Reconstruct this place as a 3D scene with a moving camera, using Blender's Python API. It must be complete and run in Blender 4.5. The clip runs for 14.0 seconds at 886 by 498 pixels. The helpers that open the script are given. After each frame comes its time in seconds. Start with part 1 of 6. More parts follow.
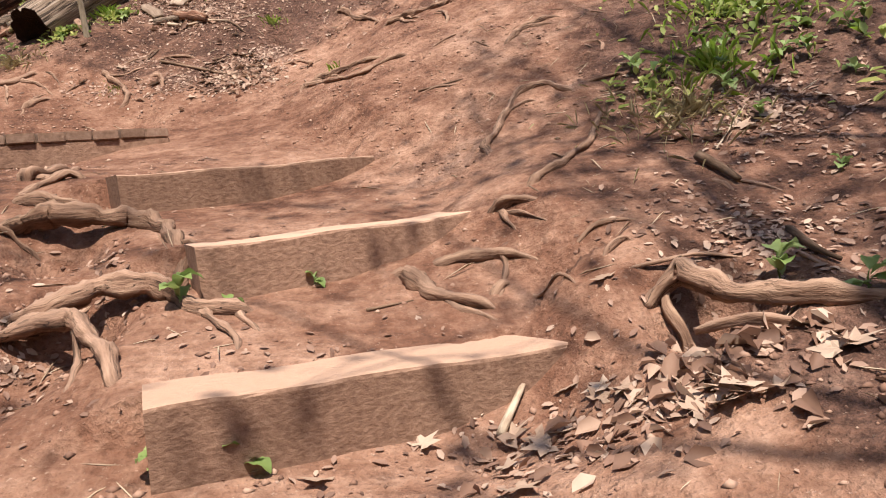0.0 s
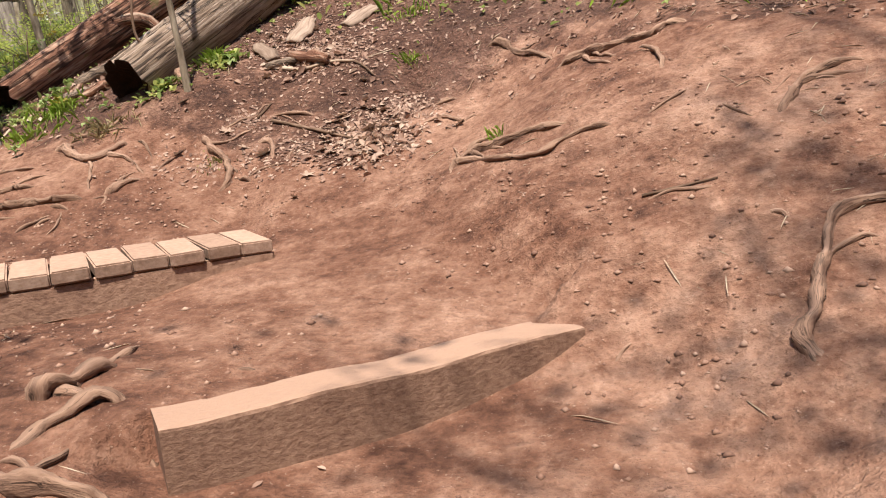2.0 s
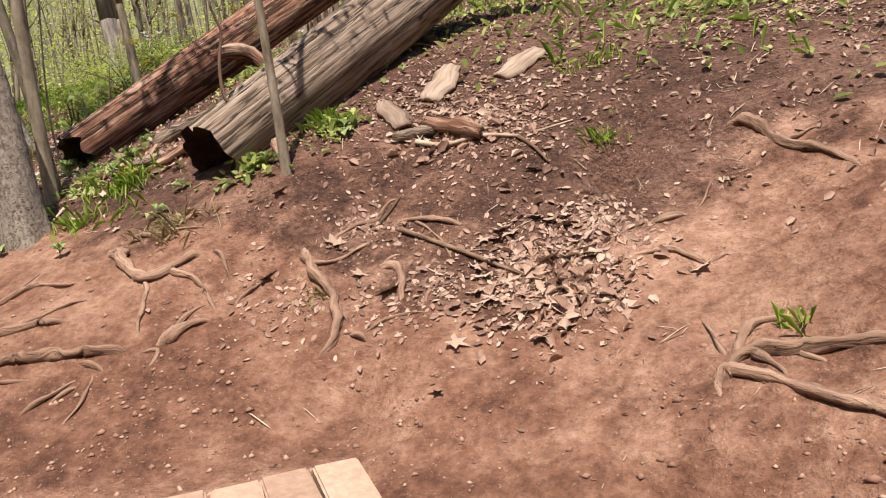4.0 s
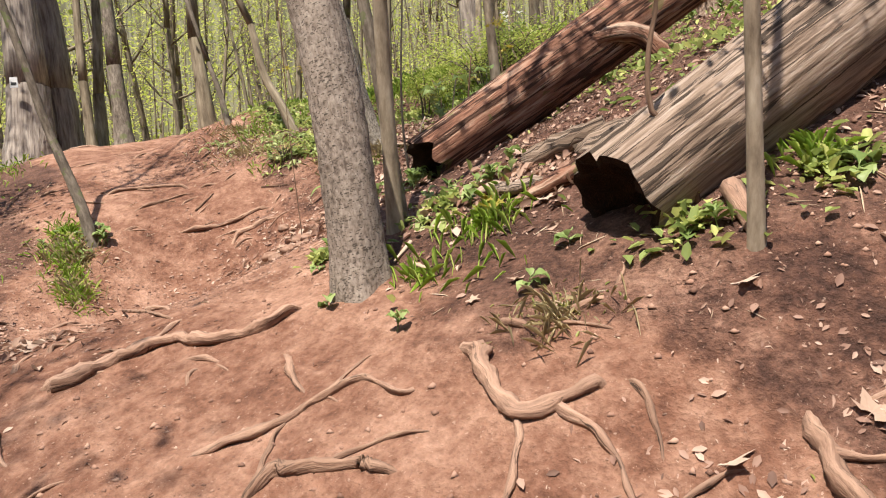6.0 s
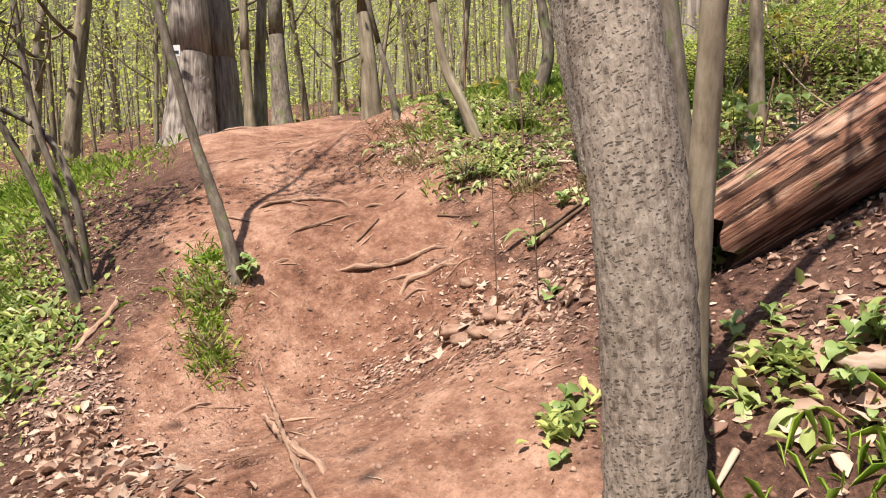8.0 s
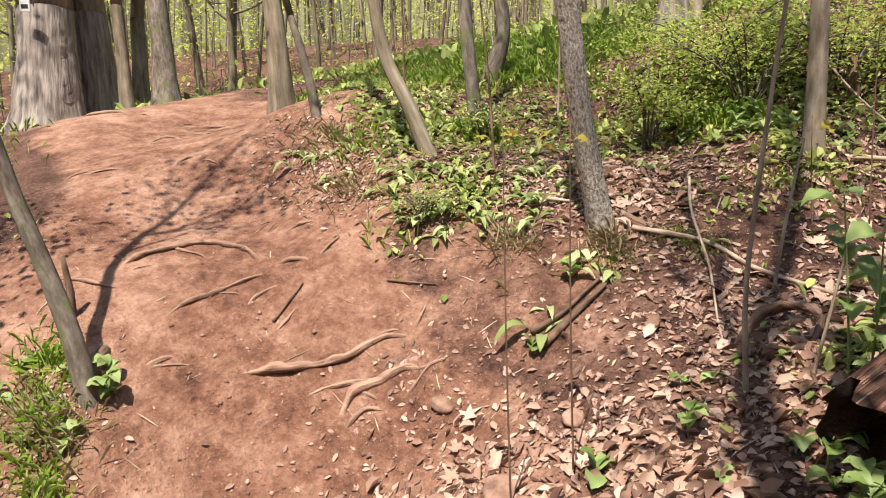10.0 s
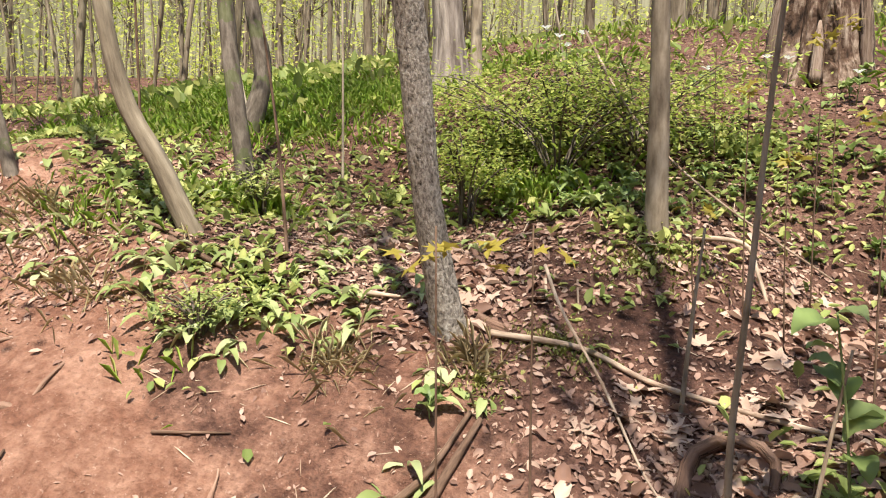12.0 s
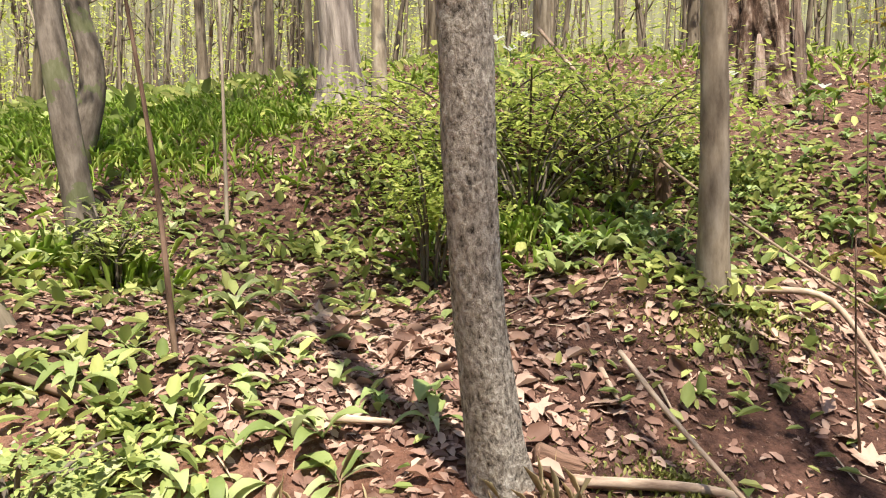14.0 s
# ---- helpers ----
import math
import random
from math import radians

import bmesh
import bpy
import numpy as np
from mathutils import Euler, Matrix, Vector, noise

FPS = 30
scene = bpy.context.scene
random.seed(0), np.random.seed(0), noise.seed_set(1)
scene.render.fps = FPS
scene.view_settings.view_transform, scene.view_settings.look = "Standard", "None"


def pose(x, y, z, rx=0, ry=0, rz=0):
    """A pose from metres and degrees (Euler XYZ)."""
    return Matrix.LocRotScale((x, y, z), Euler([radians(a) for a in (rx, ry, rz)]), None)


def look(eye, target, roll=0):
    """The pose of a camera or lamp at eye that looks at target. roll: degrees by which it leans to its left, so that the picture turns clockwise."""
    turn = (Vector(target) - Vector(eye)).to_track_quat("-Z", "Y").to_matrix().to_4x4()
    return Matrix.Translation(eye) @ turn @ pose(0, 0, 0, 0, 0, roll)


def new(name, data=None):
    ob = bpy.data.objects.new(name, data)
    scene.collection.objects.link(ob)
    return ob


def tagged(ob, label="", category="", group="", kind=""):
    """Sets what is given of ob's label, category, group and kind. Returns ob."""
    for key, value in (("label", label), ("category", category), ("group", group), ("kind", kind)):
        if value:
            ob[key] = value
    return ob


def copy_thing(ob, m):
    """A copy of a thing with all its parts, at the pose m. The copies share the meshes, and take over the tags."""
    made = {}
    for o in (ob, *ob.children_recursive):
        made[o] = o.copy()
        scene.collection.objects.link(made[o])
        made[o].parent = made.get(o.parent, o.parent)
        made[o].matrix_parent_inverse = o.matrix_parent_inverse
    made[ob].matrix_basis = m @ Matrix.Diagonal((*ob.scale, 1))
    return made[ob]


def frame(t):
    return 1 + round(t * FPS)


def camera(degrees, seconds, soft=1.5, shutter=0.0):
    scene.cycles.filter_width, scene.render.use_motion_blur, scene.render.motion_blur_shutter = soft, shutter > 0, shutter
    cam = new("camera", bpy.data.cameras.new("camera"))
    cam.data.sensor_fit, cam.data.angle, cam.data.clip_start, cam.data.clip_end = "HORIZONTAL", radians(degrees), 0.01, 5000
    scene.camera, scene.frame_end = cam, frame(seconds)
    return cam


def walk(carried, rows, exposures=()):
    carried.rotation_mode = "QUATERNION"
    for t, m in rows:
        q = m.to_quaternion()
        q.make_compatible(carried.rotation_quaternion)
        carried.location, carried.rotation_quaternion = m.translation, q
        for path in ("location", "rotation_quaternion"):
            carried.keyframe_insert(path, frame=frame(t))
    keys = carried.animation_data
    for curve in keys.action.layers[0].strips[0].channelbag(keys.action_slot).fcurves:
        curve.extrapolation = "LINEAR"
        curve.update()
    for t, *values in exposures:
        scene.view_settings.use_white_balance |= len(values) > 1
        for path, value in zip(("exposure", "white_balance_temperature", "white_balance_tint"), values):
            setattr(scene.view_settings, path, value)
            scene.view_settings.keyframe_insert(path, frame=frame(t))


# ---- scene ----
cam = camera(63.0, 14.0, 1.1)
PATH = [
    (0, (0.102, 0.132, 1.474), (0.060, 2.117, 1.236), -8.32),
    (0.5, (0.071, 0.461, 1.488), (-0.024, 2.447, 1.272), -7.42),
    (1, (-0.038, 0.928, 1.811), (-0.147, 2.915, 1.610), -7.71),
    (1.5, (-0.153, 1.311, 1.894), (-0.357, 3.290, 1.689), -7.70),
    (2, (-0.230, 1.715, 2.127), (-0.617, 3.666, 1.913), -9.46),
    (2.2, (-0.281, 1.841, 2.124), (-0.691, 3.786, 1.897), -9.66),
    (4.3, (-1.019, 3.487, 2.860), (-1.793, 5.323, 2.687), -5.98),
    (4.5, (-1.100, 3.632, 2.867), (-2.024, 5.396, 2.677), -5.88),
    (4.7, (-1.182, 3.750, 2.943), (-2.269, 5.419, 2.762), -4.53),
    (4.9, (-1.284, 3.873, 3.061), (-2.525, 5.429, 2.864), -5.07),
    (5, (-1.343, 3.927, 3.094), (-2.648, 5.428, 2.886), -5.89),
    (5.5, (-1.677, 4.153, 3.151), (-3.025, 5.621, 2.985), -4.73),
    (6, (-2.016, 4.340, 3.172), (-3.383, 5.792, 3.022), -3.40),
    (6.5, (-2.368, 4.575, 3.405), (-3.931, 5.813, 3.243), -3.38),
    (7, (-2.616, 4.682, 3.458), (-4.266, 5.802, 3.310), -3.10),
    (7.2, (-2.772, 4.722, 3.485), (-4.433, 5.827, 3.345), -2.67),
    (9.3, (-4.254, 5.464, 4.087), (-5.684, 6.780, 3.614), 4.49),
    (9.5, (-4.397, 5.527, 4.102), (-5.809, 6.868, 3.646), 3.46),
    (10, (-4.727, 5.667, 4.164), (-6.150, 7.018, 3.779), 0.68),
    (10.5, (-5.071, 5.755, 4.211), (-6.337, 7.262, 3.854), -0.05),
    (11, (-5.276, 5.866, 4.230), (-6.358, 7.519, 3.917), -0.15),
    (11.5, (-5.425, 6.038, 4.252), (-6.376, 7.782, 4.013), 1.64),
    (12, (-5.646, 6.156, 4.235), (-6.457, 7.969, 3.999), 2.33),
    (12.5, (-5.848, 6.263, 4.219), (-6.487, 8.136, 3.935), 1.82),
    (13, (-6.038, 6.528, 4.219), (-6.646, 8.421, 4.003), 1.52),
    (13.5, (-6.254, 6.799, 4.223), (-6.873, 8.697, 4.108), 0.84),
    (14, (-6.539, 7.059, 4.204), (-6.906, 9.022, 4.090), 0.84),
]
walk(cam, [(t, look(eye, target, roll)) for t, eye, target, roll in PATH],
     [(0.0, 0.86), (2.2, 0.84), (4.4, 0.80), (6.8, 1.06), (10.5, 1.07), (14.0, 1.26)])

# ---- sky, sun ----
world = bpy.data.worlds.new("world")
scene.world = world
world.use_nodes = True
wn = world.node_tree.nodes
sky = wn.new("ShaderNodeTexSky")
sky.sky_type, sky.sun_disc = "NISHITA", False
SUN_AZ, SUN_EL = (0.30, -0.95), radians(66)
sky.sun_elevation = SUN_EL
sky.sun_rotation = math.atan2(SUN_AZ[0], SUN_AZ[1])
world.node_tree.links.new(sky.outputs[0], wn["Background"].inputs[0])
wn["Background"].inputs[1].default_value = 0.10
sun = new("sun", bpy.data.lights.new("sun", "SUN"))
sun.data.energy, sun.data.angle, sun.data.color = 5.0, radians(0.6), (1.0, 0.94, 0.85)
sun.matrix_world = look((SUN_AZ[0] * 30, SUN_AZ[1] * 30, 45), (0, 0, 45 - 30 * math.tan(SUN_EL)))
scene.cycles.max_bounces = 6


# ---- materials ----
def nodes_of(name):
    m = bpy.data.materials.new(name)
    m.use_nodes = True
    t = m.node_tree
    return m, t, t.nodes["Principled BSDF"]


def add(t, kind, **values):
    n = t.nodes.new(kind)
    for k, v in values.items():
        n.inputs[k.replace("_", " ")].default_value = v
    return n


def ramp(t, stops, source):
    n = t.nodes.new("ShaderNodeValToRGB")
    e = n.color_ramp.elements
    for _ in stops[2:]:
        e.new(0.5)
    for q, (at, colour) in zip(e, stops):
        q.position, q.color = at, (*colour, 1)
    t.links.new(source, n.inputs[0])
    return n.outputs[0]


def mix(t, factor, a, b, how="MIX"):
    n = t.nodes.new("ShaderNodeMix")
    n.data_type, n.blend_type = "RGBA", how
    for socket, v in ((n.inputs[0], factor), (n.inputs[6], a), (n.inputs[7], b)):
        if isinstance(v, (int, float)):
            socket.default_value = v
        elif isinstance(v, tuple):
            socket.default_value = (*v, 1)
        else:
            t.links.new(v, socket)
    return n.outputs[2]


def maths(t, op, a, b=0.5):
    n = t.nodes.new("ShaderNodeMath")
    n.operation = op
    for socket, v in ((n.inputs[0], a), (n.inputs[1], b)):
        if isinstance(v, (int, float)):
            socket.default_value = v
        else:
            t.links.new(v, socket)
    return n.outputs[0]


def noise_at(t, where, scale, stretch=(1, 1, 1), detail=4, roughness=0.6):
    mp = t.nodes.new("ShaderNodeMapping")
    mp.inputs["Scale"].default_value = stretch
    t.links.new(where, mp.inputs[0])
    n = add(t, "ShaderNodeTexNoise", Scale=scale, Detail=detail, Roughness=roughness)
    t.links.new(mp.outputs[0], n.inputs["Vector"])
    return n.outputs[0]


def coords(t, name="Object"):
    return t.nodes.new("ShaderNodeTexCoord").outputs[name]


def attribute(t, name, output="Vector"):
    n = t.nodes.new("ShaderNodeAttribute")
    n.attribute_name = name
    return n.outputs[output]


def bump(t, p, height, strength, distance):
    b = add(t, "ShaderNodeBump", Strength=strength, Distance=distance)
    t.links.new(height, b.inputs["Height"])
    t.links.new(b.outputs[0], p.inputs["Normal"])


def soil_material():
    m, t, p = nodes_of("soil")
    pos = t.nodes.new("ShaderNodeNewGeometry").outputs["Position"]
    worn = attribute(t, "worn", "Fac")
    big, mid, fine = noise_at(t, pos, 0.9), noise_at(t, pos, 5, detail=6), noise_at(t, pos, 45, detail=5, roughness=0.7)
    coarse = noise_at(t, pos, 19, detail=6, roughness=0.7)
    f = maths(t, "ADD", maths(t, "ADD", maths(t, "MULTIPLY", big, 0.34), maths(t, "MULTIPLY", mid, 0.36)), maths(t, "MULTIPLY", coarse, 0.30))
    clay = ramp(t, [(0.38, (0.085, 0.035, 0.021)), (0.46, (0.175, 0.079, 0.048)), (0.53, (0.265, 0.138, 0.090)), (0.63, (0.41, 0.24, 0.166))], f)
    dark = ramp(t, [(0.36, (0.042, 0.020, 0.014)), (0.48, (0.115, 0.055, 0.037)), (0.56, (0.18, 0.092, 0.064)), (0.68, (0.30, 0.175, 0.125))], f)
    w = maths(t, "ADD", worn, maths(t, "MULTIPLY", maths(t, "SUBTRACT", mid, 0.5), 1.1))
    wn_ = t.nodes.new("ShaderNodeMapRange")
    wn_.inputs[1].default_value, wn_.inputs[2].default_value = 0.3, 0.75
    t.links.new(w, wn_.inputs[0])
    trod = wn_.outputs[0]
    base = mix(t, trod, dark, clay)
    # grit: strong on loose soil, faint where feet have packed the clay
    specks = ramp(t, [(0.34, (0.48, 0.44, 0.41)), (0.48, (0.97, 0.97, 0.97)), (0.62, (1.35, 1.33, 1.31))], fine)
    packed = ramp(t, [(0.34, (0.80, 0.77, 0.75)), (0.5, (1.0, 1.0, 1.0)), (0.64, (1.12, 1.11, 1.10))], fine)
    base = mix(t, 1.0, base, mix(t, trod, specks, packed), "MULTIPLY")
    pits = noise_at(t, pos, 90, detail=2)
    base = mix(t, maths(t, "MULTIPLY", maths(t, "LESS_THAN", pits, 0.31), 0.4), base, (0.10, 0.05, 0.03))
    pale = noise_at(t, pos, 62, detail=3, roughness=0.7)
    base = mix(t, maths(t, "MULTIPLY", maths(t, "GREATER_THAN", pale, 0.66), 0.45), base, (0.46, 0.31, 0.23))
    t.links.new(base, p.inputs["Base Color"])
    p.inputs["Roughness"].default_value = 0.92
    p.inputs["Specular IOR Level"].default_value = 0.25
    loose = maths(t, "SUBTRACT", 1.0, maths(t, "MULTIPLY", trod, 0.5))
    ripple = noise_at(t, pos, 11, (0.7, 1.6, 1), detail=3)
    height = maths(t, "ADD", maths(t, "ADD", mid, maths(t, "MULTIPLY", ripple, 0.35)), maths(t, "MULTIPLY", loose, maths(t, "ADD", maths(t, "MULTIPLY", coarse, 0.9), maths(t, "MULTIPLY", fine, 0.45))))
    bump(t, p, height, 1.0, 0.062)
    return m


def bark_material(name, dark, mid, pale, stretch=(1, 1, 0.18), scale=38, depth=0.012, spots=0.0, moss=0.0, rough_=0.9, dust_and_light=0.0, cracks=0.0):
    """Bark or weathered wood that runs along the tube it lies on."""
    m, t, p = nodes_of(name)
    g = attribute(t, "grain")
    a, b = noise_at(t, g, scale, stretch, 6, 0.65), noise_at(t, g, 3.0, (1, 1, 0.5), 3)
    f = maths(t, "ADD", maths(t, "MULTIPLY", a, 0.75), maths(t, "MULTIPLY", b, 0.25))
    base = ramp(t, [(0.36, dark), (0.5, mid), (0.66, pale)], f)
    height = a
    if spots:
        v = add(t, "ShaderNodeTexVoronoi", Scale=60)
        mp = t.nodes.new("ShaderNodeMapping")
        mp.inputs["Scale"].default_value = (1, 1, 2.1)
        t.links.new(g, mp.inputs[0])
        warp = mix(t, 0.05, mp.outputs[0], noise_at(t, g, 30), "ADD")
        t.links.new(warp, v.inputs["Vector"])
        pit = maths(t, "LESS_THAN", v.outputs["Distance"], maths(t, "MULTIPLY", noise_at(t, g, 9), spots))
        base = mix(t, maths(t, "MULTIPLY", pit, 0.85), base, tuple(c * 0.22 for c in mid))
        height = maths(t, "SUBTRACT", a, maths(t, "MULTIPLY", pit, 0.5))
    if cracks:
        # long splits along the grain
        line = noise_at(t, g, 13, (1, 1, 0.045), 4, 0.55)
        gap = maths(t, "LESS_THAN", maths(t, "ABSOLUTE", maths(t, "SUBTRACT", line, 0.5)), maths(t, "MULTIPLY", noise_at(t, g, 5), cracks))
        base = mix(t, maths(t, "MULTIPLY", gap, 0.88), base, tuple(c * 0.16 for c in mid))
        height = maths(t, "SUBTRACT", height, maths(t, "MULTIPLY", gap, 0.6))
    if moss:
        base = mix(t, maths(t, "MULTIPLY", maths(t, "GREATER_THAN", noise_at(t, g, 7, detail=5), 1 - moss), 0.5), base, (0.10, 0.13, 0.035))
    if dust_and_light:
        # dry clay dust on upper faces, painted paler so tops look sunlit against sides
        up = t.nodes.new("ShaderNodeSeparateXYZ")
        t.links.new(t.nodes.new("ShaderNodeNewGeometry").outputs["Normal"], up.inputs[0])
        lies = ramp(t, [(0.35, (0, 0, 0)), (0.9, (dust_and_light, dust_and_light, dust_and_light))], maths(t, "ADD", up.outputs[2], maths(t, "MULTIPLY", maths(t, "SUBTRACT", noise_at(t, g, 8), 0.5), 0.6)))
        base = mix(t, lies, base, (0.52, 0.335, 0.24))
    info = t.nodes.new("ShaderNodeObjectInfo").outputs["Random"]
    base = mix(t, 1.0, base, ramp(t, [(0.0, (0.78, 0.76, 0.74)), (1.0, (1.15, 1.15, 1.15))], info), "MULTIPLY")
    t.links.new(base, p.inputs["Base Color"])
    p.inputs["Roughness"].default_value = rough_
    p.inputs["Specular IOR Level"].default_value = 0.2
    bump(t, p, height, 0.9, depth)
    return m


def leaf_material(name, stops, through_=0.35, rough_=0.55, islands=True):
    m, t, p = nodes_of(name)
    r = t.nodes.new("ShaderNodeNewGeometry").outputs["Random Per Island"] if islands else t.nodes.new("ShaderNodeObjectInfo").outputs["Random"]
    n = noise_at(t, coords(t), 30, detail=3)
    f = maths(t, "ADD", maths(t, "MULTIPLY", r, 0.8), maths(t, "MULTIPLY", n, 0.2))
    base = ramp(t, stops, f)
    t.links.new(base, p.inputs["Base Color"])
    p.inputs["Roughness"].default_value = rough_
    p.inputs["Specular IOR Level"].default_value = 0.35
    if through_:
        tr = t.nodes.new("ShaderNodeBsdfTranslucent")
        t.links.new(base, tr.inputs[0])
        ms = t.nodes.new("ShaderNodeMixShader")
        ms.inputs[0].default_value = through_
        t.links.new(p.outputs[0], ms.inputs[1])
        t.links.new(tr.outputs[0], ms.inputs[2])
        t.links.new(ms.outputs[0], t.nodes["Material Output"].inputs[0])
    return m


SOIL = soil_material()
TIMBER = bark_material("clay-washed sawn timber", (0.16, 0.088, 0.060), (0.235, 0.135, 0.092), (0.31, 0.19, 0.132), (0.75, 1, 1), 55, 0.007, dust_and_light=0.68)
ROOT = bark_material("root bark", (0.085, 0.046, 0.031), (0.225, 0.128, 0.086), (0.38, 0.245, 0.17), (1, 1, 0.14), 44, 0.022, dust_and_light=0.28, cracks=0.008)
BARK_PITTED = bark_material("pitted grey bark", (0.13, 0.10, 0.08), (0.30, 0.245, 0.20), (0.42, 0.36, 0.30), (1, 1, 0.5), 60, 0.008, 0.60)
BARK_ROUGH = bark_material("rough grey bark", (0.03, 0.024, 0.019), (0.38, 0.335, 0.28), (0.72, 0.67, 0.58), (1, 1, 0.6), 95, 0.012)
BARK_SMOOTH = bark_material("smooth sapling bark", (0.15, 0.115, 0.08), (0.29, 0.235, 0.17), (0.44, 0.375, 0.29), (1, 1, 0.3), 20, 0.003)
BARK_DARK = bark_material("dark sapling bark", (0.055, 0.042, 0.032), (0.13, 0.105, 0.08), (0.24, 0.20, 0.16), (1, 1, 0.3), 30, 0.004, moss=0.42)
BARK_FAR = bark_material("woodland bark", (0.085, 0.064, 0.042), (0.20, 0.16, 0.11), (0.34, 0.285, 0.205), (1, 1, 0.15), 18, 0.01)
BARK_BIG = bark_material("furrowed bark", (0.11, 0.085, 0.07), (0.27, 0.225, 0.19), (0.44, 0.38, 0.32), (1, 1, 0.1), 22, 0.03)
LOG_GREY = bark_material("weathered log wood", (0.05, 0.032, 0.022), (0.235, 0.165, 0.12), (0.43, 0.34, 0.275), (1, 1, 0.05), 46, 0.03, cracks=0.03)
LOG_RED = bark_material("rotten red log wood", (0.06, 0.024, 0.015), (0.24, 0.115, 0.073), (0.47, 0.34, 0.25), (1, 1, 0.08), 36, 0.035, moss=0.36, cracks=0.05)
# near black: the shade of the hollow end is put into its colour
LOG_END = bark_material("shade-darkened rotten log end", (0.012, 0.007, 0.005), (0.035, 0.017, 0.010), (0.10, 0.045, 0.025), (1, 1, 1), 40, 0.02)
STICK = bark_material("dry stick", (0.17, 0.11, 0.075), (0.36, 0.265, 0.19), (0.55, 0.45, 0.34), (1, 1, 0.2), 40, 0.002)
STICK_DARK = bark_material("damp stick", (0.05, 0.03, 0.02), (0.14, 0.085, 0.055), (0.26, 0.17, 0.12), (1, 1, 0.2), 40, 0.004)
LEEK = leaf_material("leek leaf", [(0.0, (0.15, 0.20, 0.05)), (0.5, (0.30, 0.35, 0.12)), (1.0, (0.52, 0.54, 0.29))], 0.35, 0.65, False)
HERB = leaf_material("herb leaf", [(0.0, (0.13, 0.18, 0.04)), (0.5, (0.30, 0.35, 0.105)), (1.0, (0.55, 0.54, 0.18))], 0.4, 0.7)
GRASS = leaf_material("grass blade", [(0.0, (0.20, 0.31, 0.035)), (0.6, (0.37, 0.50, 0.08)), (1.0, (0.56, 0.55, 0.20))], 0.45, 0.8)
CANOPY = leaf_material("spring leaf", [(0.0, (0.24, 0.30, 0.045)), (0.5, (0.42, 0.47, 0.09)), (1.0, (0.58, 0.56, 0.17))], 0.5)
AMBER = leaf_material("amber young leaf", [(0.0, (0.20, 0.15, 0.02)), (0.5, (0.30, 0.24, 0.035)), (1.0, (0.36, 0.30, 0.06))], 0.4)
LITTER = leaf_material("dead leaf", [(0.0, (0.09, 0.046, 0.031)), (0.35, (0.23, 0.127, 0.089)), (0.7, (0.38, 0.24, 0.175)), (1.0, (0.56, 0.41, 0.315))], 0.2, 0.75)
LITTER_BIG = leaf_material("curled dead leaf", [(0.0, (0.10, 0.05, 0.033)), (0.35, (0.28, 0.155, 0.105)), (0.7, (0.44, 0.29, 0.21)), (1.0, (0.60, 0.46, 0.36))], 0.25, 0.7)
PALE_LEAF = leaf_material("pale dead leaf", [(0.0, (0.30, 0.19, 0.13)), (1.0, (0.48, 0.35, 0.265))], 0.12, 0.7, False)
MOSS = leaf_material("moss tuft", [(0.0, (0.09, 0.10, 0.02)), (0.5, (0.20, 0.20, 0.045)), (1.0, (0.34, 0.32, 0.10))], 0.2)
PETAL = leaf_material("white petal", [(0.0, (0.78, 0.78, 0.74)), (1.0, (0.85, 0.85, 0.80))], 0.3, 0.5, False)
STONE = bark_material("clay stone", (0.16, 0.085, 0.058), (0.26, 0.155, 0.108), (0.36, 0.24, 0.18), (1, 1, 1), 14, 0.006)
HERB_BIG = leaf_material("broad herb leaf", [(0.0, (0.10, 0.145, 0.03)), (0.5, (0.21, 0.28, 0.085)), (1.0, (0.35, 0.41, 0.16))], 0.35, 0.5, False)
TWIG = leaf_material("twig scrap", [(0.0, (0.20, 0.125, 0.08)), (0.5, (0.40, 0.29, 0.20)), (1.0, (0.60, 0.49, 0.36))], 0.0, 0.8)
SHRUB_LEAF = leaf_material("young shrub leaf", [(0.0, (0.17, 0.23, 0.035)), (0.5, (0.34, 0.40, 0.08)), (1.0, (0.55, 0.54, 0.16))], 0.5, 0.6)
STRAW = leaf_material("dry straw", [(0.0, (0.28, 0.20, 0.10)), (0.5, (0.45, 0.36, 0.20)), (1.0, (0.60, 0.52, 0.32))], 0.45, 0.8)
GRIT = leaf_material("clay grit", [(0.0, (0.10, 0.05, 0.034)), (0.5, (0.26, 0.14, 0.095)), (1.0, (0.44, 0.29, 0.21))], 0.0, 0.95)
PAVER = bark_material("dusty light-topped paving stone", (0.17, 0.105, 0.072), (0.26, 0.165, 0.118), (0.35, 0.24, 0.18), (1, 1, 1), 30, 0.003, dust_and_light=0.35)


# ---- the lie of the land ----
PLANE = (2.7398, 0.0053, 0.3472)
